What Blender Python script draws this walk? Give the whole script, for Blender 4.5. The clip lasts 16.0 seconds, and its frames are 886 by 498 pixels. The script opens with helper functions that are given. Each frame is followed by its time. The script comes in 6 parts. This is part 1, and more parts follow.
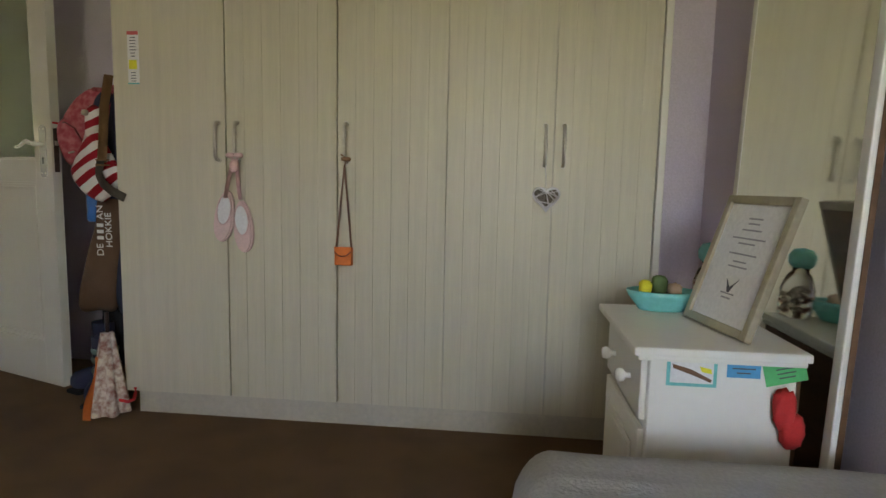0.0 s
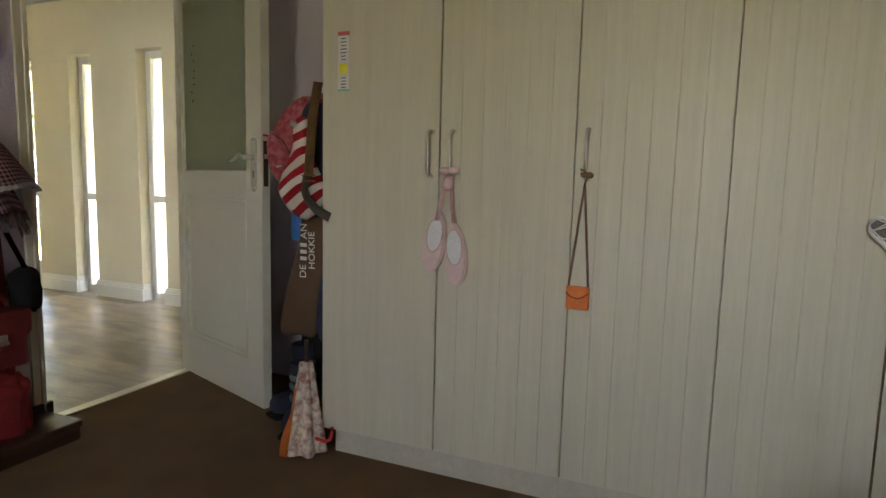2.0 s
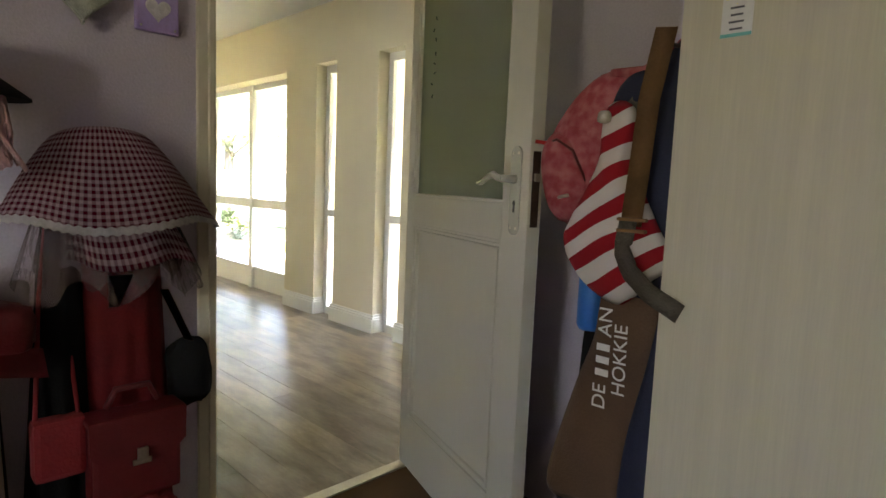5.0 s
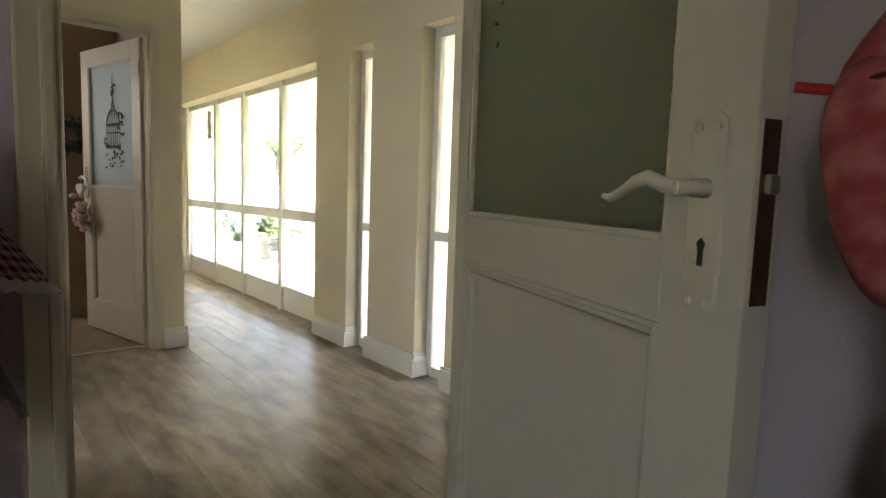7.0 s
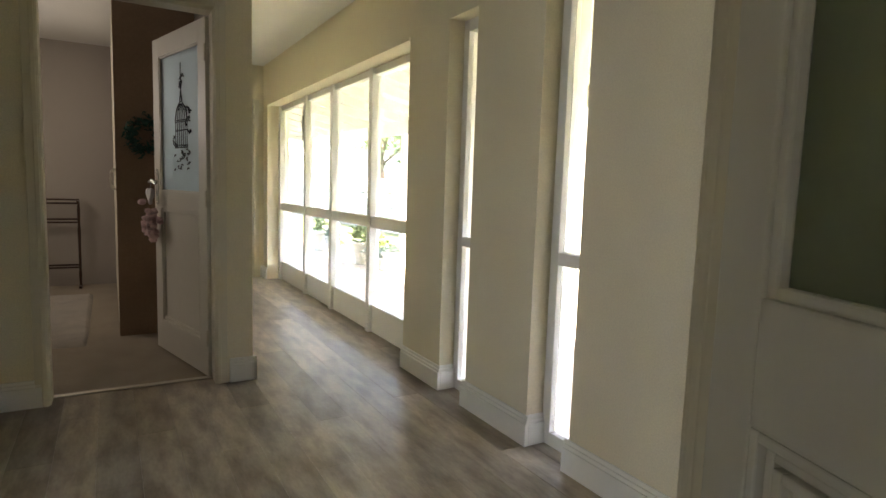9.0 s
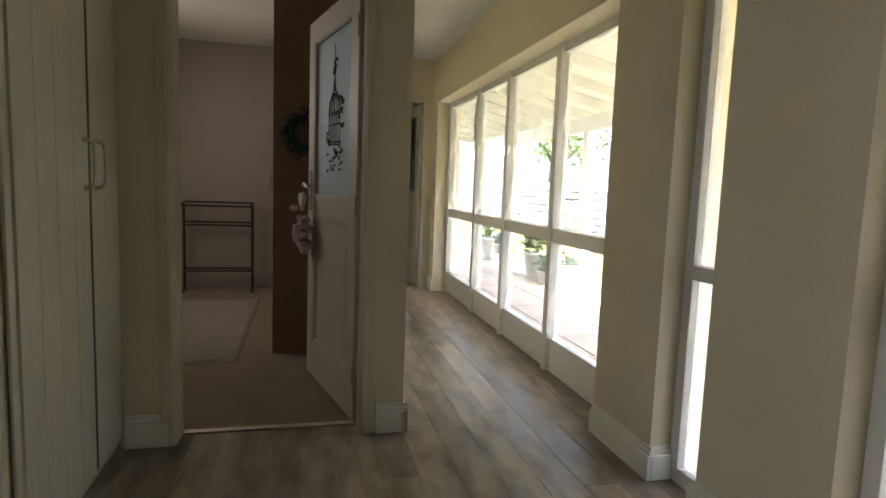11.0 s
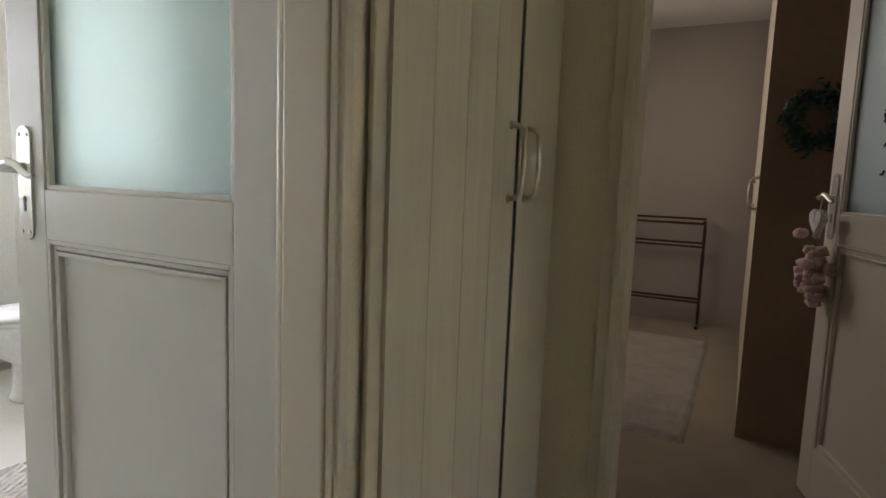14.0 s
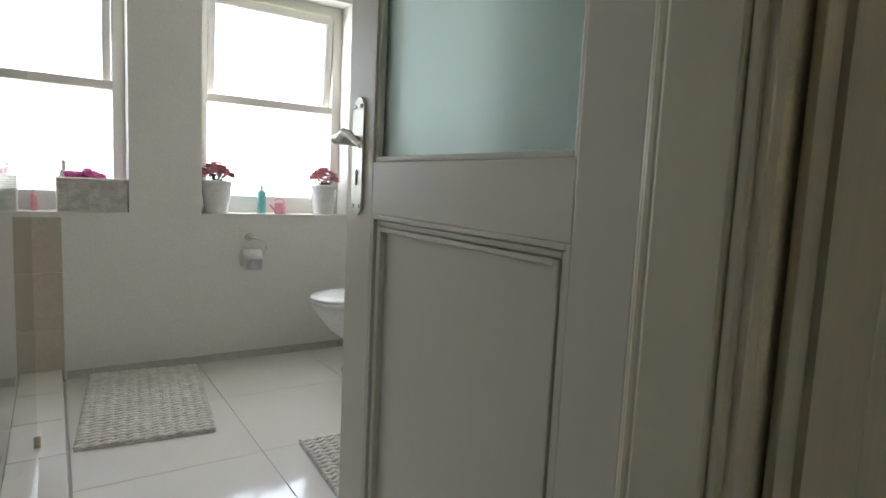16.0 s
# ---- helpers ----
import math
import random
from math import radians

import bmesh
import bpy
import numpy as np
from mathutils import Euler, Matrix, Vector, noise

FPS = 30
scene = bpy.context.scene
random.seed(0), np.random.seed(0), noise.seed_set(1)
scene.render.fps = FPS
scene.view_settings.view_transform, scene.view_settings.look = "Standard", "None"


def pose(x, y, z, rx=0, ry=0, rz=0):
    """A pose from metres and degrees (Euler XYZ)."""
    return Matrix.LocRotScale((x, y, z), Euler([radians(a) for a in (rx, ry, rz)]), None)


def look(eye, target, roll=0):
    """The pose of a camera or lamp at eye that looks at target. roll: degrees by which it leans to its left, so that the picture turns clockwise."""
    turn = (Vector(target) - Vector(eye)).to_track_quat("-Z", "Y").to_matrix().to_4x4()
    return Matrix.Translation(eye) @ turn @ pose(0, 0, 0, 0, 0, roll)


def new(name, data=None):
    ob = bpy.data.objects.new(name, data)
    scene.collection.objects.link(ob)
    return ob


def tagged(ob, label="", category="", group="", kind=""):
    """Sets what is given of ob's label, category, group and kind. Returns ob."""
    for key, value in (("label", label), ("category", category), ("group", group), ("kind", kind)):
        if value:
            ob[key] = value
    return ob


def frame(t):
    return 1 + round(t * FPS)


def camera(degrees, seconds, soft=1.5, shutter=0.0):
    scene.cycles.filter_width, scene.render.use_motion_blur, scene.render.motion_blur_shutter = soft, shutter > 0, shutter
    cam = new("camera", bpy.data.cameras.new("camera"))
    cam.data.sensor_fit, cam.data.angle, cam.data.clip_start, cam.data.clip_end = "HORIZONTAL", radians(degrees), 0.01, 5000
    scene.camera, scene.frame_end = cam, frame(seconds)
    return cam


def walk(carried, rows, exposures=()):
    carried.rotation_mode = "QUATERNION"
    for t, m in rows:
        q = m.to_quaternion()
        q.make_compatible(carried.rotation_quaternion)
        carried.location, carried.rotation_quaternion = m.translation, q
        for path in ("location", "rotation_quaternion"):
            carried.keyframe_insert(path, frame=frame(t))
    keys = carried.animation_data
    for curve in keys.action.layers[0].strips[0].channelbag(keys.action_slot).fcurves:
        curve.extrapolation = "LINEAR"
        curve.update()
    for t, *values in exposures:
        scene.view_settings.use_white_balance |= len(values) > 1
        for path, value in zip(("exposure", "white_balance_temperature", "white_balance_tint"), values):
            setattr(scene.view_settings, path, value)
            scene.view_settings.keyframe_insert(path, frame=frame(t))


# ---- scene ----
cam = camera(74.83, 16.0)
PATH = [
    (0, (0.123, 0.459, 0.959), (-0.079, 2.436, 0.741), 1.19),
    (0.5, (0.042, 0.526, 0.981), (-0.302, 2.483, 0.752), 1.39),
    (1, (-0.042, 0.591, 0.991), (-0.505, 2.523, 0.759), 1.47),
    (1.5, (-0.107, 0.704, 0.996), (-0.696, 2.602, 0.772), 1.53),
    (2, (-0.191, 0.858, 1.014), (-0.954, 2.693, 0.789), 1.45),
    (2.5, (-0.308, 0.972, 1.019), (-1.239, 2.728, 0.798), 1.80),
    (3, (-0.425, 1.075, 1.032), (-1.461, 2.772, 0.817), 2.03),
    (3.5, (-0.525, 1.241, 1.048), (-1.652, 2.879, 0.833), 2.06),
    (4, (-0.645, 1.401, 1.062), (-1.900, 2.942, 0.842), 2.01),
    (4.5, (-0.794, 1.524, 1.070), (-2.144, 2.983, 0.852), 2.19),
    (7, (-1.584, 2.206, 1.090), (-3.112, 3.481, 0.889), 1.94),
    (7.5, (-1.725, 2.351, 1.097), (-3.307, 3.558, 0.893), 1.71),
    (8, (-1.915, 2.454, 1.100), (-3.548, 3.591, 0.898), 1.98),
    (8.5, (-2.102, 2.545, 1.110), (-3.774, 3.622, 0.905), 1.96),
    (11, (-3.072, 2.880, 1.114), (-5.006, 3.343, 0.899), 2.07),
    (11.5, (-3.297, 2.865, 1.112), (-5.260, 3.182, 0.896), 2.23),
    (12, (-3.495, 2.850, 1.109), (-5.479, 2.980, 0.891), 2.06),
    (12.5, (-3.685, 2.851, 1.115), (-5.667, 2.701, 0.891), 2.58),
    (13, (-3.810, 2.818, 1.114), (-5.736, 2.330, 0.884), 2.45),
    (13.5, (-3.929, 2.718, 1.101), (-5.783, 2.003, 0.875), 1.89),
    (14, (-4.020, 2.632, 1.095), (-5.786, 1.722, 0.867), 2.17),
    (14.5, (-4.101, 2.570, 1.087), (-5.725, 1.423, 0.864), 2.16),
    (15, (-4.155, 2.513, 1.051), (-5.614, 1.163, 0.835), 2.29),
    (15.5, (-4.169, 2.452, 1.026), (-5.453, 0.934, 0.811), 2.67),
    (16, (-4.171, 2.401, 1.013), (-5.285, 0.754, 0.797), 2.72),
]
walk(cam, [(t, look(eye, target, roll)) for t, eye, target, roll in PATH],
     exposures=((0, 5.55, 7000, 12), (1.5, 5.45, 7000, 13), (4.5, 5.45, 7000, 14), (7.0, 4.95, 7000, 15), (8.7, 4.6, 6950, 16), (11, 3.95, 6900, 18), (11.6, 3.95, 6900, 18), (12.5, 3.6, 6950, 20), (13.2, 3.65, 6950, 21), (14.3, 4.4, 6850, 20), (15.4, 3.85, 6800, 17), (16, 3.5, 6800, 15)))

# ---- world, sun, large lights ----
world = bpy.data.worlds.new("world")
scene.world = world
world.use_nodes = True
wn = world.node_tree.nodes
sky = wn.new("ShaderNodeTexSky")
sky.sky_type, sky.sun_disc = "NISHITA", False
sky.sun_elevation, sky.sun_rotation = radians(56), radians(65)
sky.air_density, sky.dust_density, sky.ozone_density = 1.0, 2.5, 1.0
wn["Background"].inputs[1].default_value = 0.15
world.node_tree.links.new(sky.outputs[0], wn["Background"].inputs[0])

sun = new("sun", bpy.data.lights.new("sun", "SUN"))
sun.data.energy, sun.data.angle, sun.data.color = 3.7, radians(0.5), (1.0, 0.92, 0.80)
sun.matrix_world = look((6, 3, 11), (0, 0, 0))


def area_lamp(name, centre, aim, w, h, watts, colour=(1.0, 0.98, 0.95)):
    """Rectangular daylight lamp, set in a window's opening unless noted at the call."""
    data = bpy.data.lights.new(name, "AREA")
    data.shape, data.size, data.size_y, data.energy, data.color = "RECTANGLE", w, h, watts, colour
    ob = new(name, data)
    ob.matrix_world = look(centre, aim)
    return ob


# ---- materials ----
def mat(name, col, rough=0.6, var=0.10, scale=6.0, fine=90.0, bump=0.08, metal=0.0, stretch=(1, 1, 1), col2=None,
        per=0.0, spec=0.5, sheen=0.0, dist=0.004, finevar=0.06):
    m = bpy.data.materials.new(name)
    m.use_nodes = True
    nt = m.node_tree
    n, link = nt.nodes, nt.links
    b = n["Principled BSDF"]
    geo = n.new("ShaderNodeNewGeometry")
    mp = n.new("ShaderNodeMapping")
    mp.inputs["Scale"].default_value = stretch
    link.new(geo.outputs["Position"], mp.inputs[0])
    big, small = n.new("ShaderNodeTexNoise"), n.new("ShaderNodeTexNoise")
    big.inputs["Scale"].default_value, big.inputs["Detail"].default_value = scale, 5
    small.inputs["Scale"].default_value, small.inputs["Detail"].default_value = fine, 3
    link.new(mp.outputs[0], big.inputs["Vector"])
    link.new(mp.outputs[0], small.inputs["Vector"])
    ramp = n.new("ShaderNodeValToRGB")
    c = Vector(col)
    d = Vector(col2) if col2 else c * (1 - 2 * var)
    ramp.color_ramp.elements[0].position, ramp.color_ramp.elements[1].position = 0.34, 0.62
    ramp.color_ramp.elements[0].color = (*d, 1)
    ramp.color_ramp.elements[1].color = (*c, 1)
    link.new(big.outputs[0], ramp.inputs[0])
    hsv = n.new("ShaderNodeHueSaturation")
    link.new(ramp.outputs[0], hsv.inputs["Color"])
    mth = n.new("ShaderNodeMapRange")
    mth.inputs["From Min"].default_value, mth.inputs["From Max"].default_value = 0.3, 0.7
    mth.inputs["To Min"].default_value, mth.inputs["To Max"].default_value = 1 - finevar, 1 + finevar
    link.new(small.outputs[0], mth.inputs["Value"])
    val = mth.outputs[0]
    if per:
        info = n.new("ShaderNodeObjectInfo")
        r = n.new("ShaderNodeMapRange")
        r.inputs["To Min"].default_value, r.inputs["To Max"].default_value = 1 - per, 1 + per
        link.new(info.outputs["Random"], r.inputs["Value"])
        mu = n.new("ShaderNodeMath")
        mu.operation = "MULTIPLY"
        link.new(val, mu.inputs[0])
        link.new(r.outputs[0], mu.inputs[1])
        val = mu.outputs[0]
    link.new(val, hsv.inputs["Value"])
    link.new(hsv.outputs[0], b.inputs["Base Color"])
    rr = n.new("ShaderNodeMapRange")
    rr.inputs["To Min"].default_value, rr.inputs["To Max"].default_value = max(0.02, rough - 0.08), min(1, rough + 0.08)
    link.new(big.outputs[0], rr.inputs["Value"])
    link.new(rr.outputs[0], b.inputs["Roughness"])
    b.inputs["Metallic"].default_value = metal
    b.inputs["Specular IOR Level"].default_value = spec
    if sheen:
        b.inputs["Sheen Weight"].default_value = sheen
    if bump:
        bp = n.new("ShaderNodeBump")
        bp.inputs["Strength"].default_value, bp.inputs["Distance"].default_value = min(1, bump * 3), dist
        link.new(small.outputs[0], bp.inputs["Height"])
        link.new(bp.outputs[0], b.inputs["Normal"])
    return m


def glass(name, col, rough, trans=1.0):
    m = bpy.data.materials.new(name)
    m.use_nodes = True
    b = m.node_tree.nodes["Principled BSDF"]
    b.inputs["Base Color"].default_value = (*col, 1)
    b.inputs["Roughness"].default_value = rough
    b.inputs["Transmission Weight"].default_value = trans
    b.inputs["IOR"].default_value = 1.45
    return m


def emit(name, col, power):
    m = bpy.data.materials.new(name)
    m.use_nodes = True
    b = m.node_tree.nodes["Principled BSDF"]
    b.inputs["Base Color"].default_value = (*col, 1)
    b.inputs["Emission Color"].default_value = (*col, 1)
    b.inputs["Emission Strength"].default_value = power
    return m


def checked(name, a, b_, n_rep, use_wave=False):
    """Woven check of two colours: threads crossing, seen on the cloth's own layout."""
    m = mat(name, a, 0.9, bump=0.05, sheen=0.02, spec=0.2)
    nt = m.node_tree
    n, link = nt.nodes, nt.links
    uv = n.new("ShaderNodeUVMap")
    sep = n.new("ShaderNodeSeparateXYZ")
    link.new(uv.outputs[0], sep.inputs[0])
    outs = []
    for k in range(2):
        mul = n.new("ShaderNodeMath")
        mul.operation = "MULTIPLY"
        mul.inputs[1].default_value = n_rep[k]
        link.new(sep.outputs[k], mul.inputs[0])
        fr = n.new("ShaderNodeMath")
        fr.operation = "FRACT"
        link.new(mul.outputs[0], fr.inputs[0])
        gt = n.new("ShaderNodeMath")
        gt.operation = "GREATER_THAN"
        gt.inputs[1].default_value = 0.5
        link.new(fr.outputs[0], gt.inputs[0])
        outs.append(gt)
    add = n.new("ShaderNodeMath")
    link.new(outs[0].outputs[0], add.inputs[0])
    if not use_wave:
        link.new(outs[1].outputs[0], add.inputs[1])
    else:
        add.inputs[1].default_value = 0
    half = n.new("ShaderNodeMath")
    half.operation = "MULTIPLY"
    half.inputs[1].default_value = 1.0 if use_wave else 0.5
    link.new(add.outputs[0], half.inputs[0])
    mix = n.new("ShaderNodeMix")
    mix.data_type = "RGBA"
    mix.inputs["A"].default_value = (*a, 1)
    mix.inputs["B"].default_value = (*b_, 1)
    link.new(half.outputs[0], mix.inputs["Factor"])
    link.new(mix.outputs["Result"], n["Principled BSDF"].inputs["Base Color"])
    return m


M = dict(
    lilac=mat("lilac_wall_paint", (0.60, 0.53, 0.62), 0.75, 0.03, 1.5, 160, 0.10),
    cream=mat("cream_wall_paint", (0.74, 0.665, 0.50), 0.7, 0.03, 1.5, 160, 0.10),
    taupe=mat("taupe_wall_paint", (0.37, 0.335, 0.295), 0.8, 0.03, 1.5, 160, 0.10),
    bathwall=mat("white_bathroom_paint", (0.76, 0.75, 0.70), 0.6, 0.02, 1.5, 160, 0.06),
    ceiling=mat("white_ceiling_paint", (0.78, 0.77, 0.73), 0.85, 0.02, 2, 140, 0.06),
    foil=mat("cream_woodgrain_foil", (0.62, 0.57, 0.44), 0.42, 0.035, 7.0, 55, 0.02, stretch=(6, 6, 0.22), finevar=0.035),
    carcass=mat("cream_melamine", (0.55, 0.50, 0.40), 0.5, 0.05, 4, 60, 0.02),
    paint=mat("cream_gloss_paint", (0.68, 0.62, 0.49), 0.38, 0.02, 3, 60, 0.005, finevar=0.012),
    doorpaint=mat("white_door_paint", (0.68, 0.65, 0.57), 0.4, 0.02, 3, 45, 0.008, stretch=(1, 1, 0.35), finevar=0.012),
    winpaint=mat("white_window_paint", (0.82, 0.80, 0.74), 0.4, 0.02, 3, 60, 0.006, finevar=0.012),
    carpet=mat("brown_loop_carpet", (0.175, 0.092, 0.036), 0.95, 0.12, 5, 420, 0.45, sheen=0.02, dist=0.006, finevar=0.30),
    carpet2=mat("beige_carpet", (0.34, 0.28, 0.20), 0.95, 0.08, 4, 380, 0.35, sheen=0.15, dist=0.006, finevar=0.2),
    rug=mat("cream_shag_rug", (0.44, 0.39, 0.32), 0.95, 0.10, 9, 150, 0.6, sheen=0.3, dist=0.02, finevar=0.15),
    plank=mat("grey_brown_vinyl_plank", (0.39, 0.32, 0.24), 0.36, 0.2, 3.4, 26, 0.06, stretch=(1.1, 3.6, 1),
              col2=(0.19, 0.15, 0.11), per=0.24, finevar=0.10),
    chrome=mat("satin_nickel", (0.66, 0.62, 0.54), 0.46, 0.04, 30, 200, 0.02, metal=1.0),
    whitemetal=mat("white_enamel_plate", (0.84, 0.84, 0.78), 0.22, 0.0, 20, 200, 0.0, metal=0.5, finevar=0.0),
    frost=glass("frosted_glass", (0.76, 0.85, 0.68), 0.55),
    opal=glass("opal_bathroom_glass", (0.95, 0.97, 0.97), 0.5),
    blueglass=glass("frosted_blue_glass", (0.62, 0.80, 0.86), 0.6),
    paleglass=glass("frosted_pale_glass", (0.72, 0.85, 0.84), 0.8),
    clear=glass("clear_glass", (0.97, 0.99, 0.98), 0.0),
    mirror=mat("mirror_silver", (0.86, 0.88, 0.84), 0.02, 0.0, 5, 50, 0.0, metal=1.0, finevar=0.0),
    dark=mat("dark_wood", (0.055, 0.028, 0.018), 0.35, 0.2, 8, 60, 0.05, stretch=(1, 1, 4)),
    brown=mat("brown_wood", (0.17, 0.085, 0.04), 0.45, 0.2, 6, 50, 0.06, stretch=(1, 1, 4)),
    brownpanel=mat("brown_wardrobe_panel", (0.39, 0.275, 0.185), 0.6, 0.06, 3, 60, 0.03),
    black=mat("black_fabric", (0.012, 0.012, 0.014), 0.85, 0.1, 12, 200, 0.15, spec=0.2),
    paper=mat("white_paper", (0.78, 0.77, 0.76), 0.8, 0.02, 8, 100, 0.02),
    ink=mat("dark_ink", (0.10, 0.10, 0.12), 0.8, 0.05, 20, 100, 0.0),
    yellow=mat("yellow_marker", (0.85, 0.78, 0.05), 0.7, 0.03, 10, 100, 0.0),
    redink=mat("red_print", (0.62, 0.12, 0.12), 0.7, 0.03, 10, 100, 0.0),
    teal=mat("teal_glaze", (0.20, 0.60, 0.58), 0.25, 0.06, 12, 80, 0.02),
    pink=mat("pink_satin", (0.72, 0.47, 0.47), 0.5, 0.08, 14, 120, 0.08, sheen=0.5),
    palepink=mat("pale_pink_card", (0.74, 0.53, 0.53), 0.6, 0.05, 14, 120, 0.03),
    orange=mat("orange_leather", (0.80, 0.20, 0.03), 0.5, 0.06, 18, 150, 0.08),
    tan=mat("tan_strap", (0.26, 0.14, 0.055), 0.7, 0.12, 16, 160, 0.12),
    red=mat("red_cloth", (0.26, 0.015, 0.018), 0.8, 0.12, 9, 120, 0.15, sheen=0.02),
    redbright=mat("bright_red_cloth", (0.62, 0.03, 0.03), 0.75, 0.1, 9, 120, 0.12, sheen=0.02),
    maroon=mat("maroon_leather", (0.15, 0.014, 0.016), 0.45, 0.14, 10, 120, 0.1),
    pinkred=mat("pink_red_printed_cloth", (0.36, 0.05, 0.065), 0.85, 0.2, 40, 160, 0.15, col2=(0.50, 0.16, 0.17), sheen=0.02),
    brownbag=mat("brown_canvas", (0.12, 0.065, 0.035), 0.85, 0.1, 9, 200, 0.18),
    pinkstrap=mat("pinkish_leather_strap", (0.42, 0.24, 0.17), 0.6, 0.1, 18, 160, 0.1),
    greyink=mat("grey_print", (0.36, 0.35, 0.37), 0.8, 0.05, 20, 100, 0.0),
    greyweb=mat("grey_brown_webbing", (0.16, 0.14, 0.115), 0.85, 0.1, 20, 260, 0.2),
    navy=mat("navy_canvas", (0.022, 0.026, 0.06), 0.8, 0.1, 9, 200, 0.15),
    blue=mat("blue_plastic", (0.03, 0.16, 0.50), 0.35, 0.05, 9, 100, 0.02),
    tulle=mat("grey_pink_tulle", (0.30, 0.22, 0.23), 0.9, 0.12, 12, 120, 0.1, sheen=0.4),
    lace=mat("white_lace", (0.76, 0.72, 0.72), 0.9, 0.1, 60, 200, 0.2),
    white=mat("white_cotton", (0.78, 0.77, 0.78), 0.9, 0.03, 5, 140, 0.18, sheen=0.2),
    whiteglaze=mat("white_ceramic", (0.84, 0.84, 0.82), 0.12, 0.02, 6, 50, 0.0),
    purple=mat("purple_plaque", (0.46, 0.34, 0.66), 0.6, 0.06, 20, 100, 0.05),
    silver=mat("silver_leaf", (0.62, 0.64, 0.58), 0.4, 0.15, 40, 120, 0.4, metal=0.25),
    floral=mat("floral_canvas", (0.70, 0.62, 0.52), 0.85, 0.2, 38, 120, 0.1, col2=(0.30, 0.13, 0.10)),
    concrete=mat("white_garden_wall", (0.62, 0.60, 0.55), 0.9, 0.1, 3, 60, 0.4, dist=0.02),
    stone=mat("pale_field_stone", (0.70, 0.68, 0.62), 0.9, 0.18, 5, 50, 0.4, per=0.15, dist=0.02),
    slab=mat("pale_patio_slab", (0.46, 0.40, 0.33), 0.8, 0.1, 3, 70, 0.2, per=0.10),
    bgrout=mat("pale_tile_grout", (0.60, 0.58, 0.53), 0.8, 0.05, 10, 120, 0.1),
    floorjoint=mat("brown_floor_joint", (0.13, 0.10, 0.075), 0.9, 0.05, 10, 120, 0.1),
    grout=mat("grey_joint", (0.30, 0.28, 0.25), 0.95, 0.1, 10, 120, 0.2),
    lawn=mat("lawn", (0.15, 0.18, 0.06), 0.9, 0.2, 3, 150, 0.5, col2=(0.11, 0.13, 0.045), dist=0.03, finevar=0.25),
    leaf=mat("green_leaf", (0.10, 0.17, 0.05), 0.6, 0.2, 12, 60, 0.05, per=0.2),
    leaf2=mat("yellow_green_leaf", (0.13, 0.19, 0.045), 0.6, 0.2, 12, 60, 0.05),
    greyleaf=mat("blue_grey_leaf", (0.16, 0.24, 0.21), 0.6, 0.15, 12, 60, 0.05),
    bark=mat("tree_bark", (0.10, 0.075, 0.055), 0.95, 0.2, 8, 60, 0.5, stretch=(1, 1, 0.3), dist=0.02),
    whitewood=mat("white_painted_timber", (0.74, 0.73, 0.69), 0.6, 0.05, 4, 50, 0.05),
    pot=mat("white_pot", (0.66, 0.65, 0.61), 0.6, 0.08, 8, 60, 0.1),
    tile=mat("white_gloss_floor_tile", (0.74, 0.72, 0.66), 0.10, 0.02, 2, 50, 0.0, per=0.02, finevar=0.01),
    beigetile=mat("beige_wall_tile", (0.52, 0.46, 0.37), 0.3, 0.05, 3, 50, 0.0, per=0.04),
    greytile=mat("grey_skirting_tile", (0.54, 0.52, 0.47), 0.35, 0.05, 3, 50, 0.0, per=0.04),
    wicker=mat("cream_wicker", (0.88, 0.83, 0.77), 0.8, 0.12, 30, 120, 0.2),
    cottonrug=mat("cream_cotton_cord", (0.80, 0.77, 0.71), 0.95, 0.12, 30, 160, 0.3, sheen=0.2),
    petal=mat("pink_petals", (0.88, 0.40, 0.46), 0.7, 0.2, 30, 90, 0.1),
    hotpink=mat("hot_pink_mesh", (0.85, 0.16, 0.45), 0.7, 0.15, 30, 90, 0.1),
    pinkcup=mat("pink_enamel", (0.78, 0.34, 0.38), 0.3, 0.04, 10, 60, 0.0),
    green=mat("green_card", (0.10, 0.52, 0.18), 0.7, 0.05, 10, 80, 0.0),
    bluecard=mat("blue_card", (0.08, 0.36, 0.66), 0.7, 0.05, 10, 80, 0.0),
    gold=mat("champagne_frame", (0.40, 0.35, 0.25), 0.4, 0.08, 12, 80, 0.04, metal=0.3),
    wreath=mat("dark_green_foliage", (0.05, 0.14, 0.11), 0.8, 0.2, 20, 60, 0.2),
    yarn=mat("pink_yarn", (0.72, 0.42, 0.45), 0.95, 0.15, 30, 160, 0.3, sheen=0.4),
    whiteprint=mat("white_print", (0.75, 0.73, 0.70), 0.7, 0.02, 10, 60, 0.0),
    decal=mat("dark_decal_and_gap_shade", (0.02, 0.025, 0.035), 0.5, 0.05, 10, 60, 0.0),
)
M["gingham"] = checked("red_white_gingham", (0.60, 0.44, 0.48), (0.13, 0.003, 0.022), (40, 15))
M["gingham2"] = checked("faded_gingham", (0.50, 0.36, 0.39), (0.10, 0.004, 0.02), (34, 9))
M["stripe"] = checked("red_white_stripe", (0.66, 0.61, 0.57), (0.30, 0.012, 0.02), (5.0, 1), True)
M["tulle"].node_tree.nodes["Principled BSDF"].inputs["Alpha"].default_value = 0.42
lamp_glow = emit("downlight_glow", (1.0, 0.9, 0.75), 12)


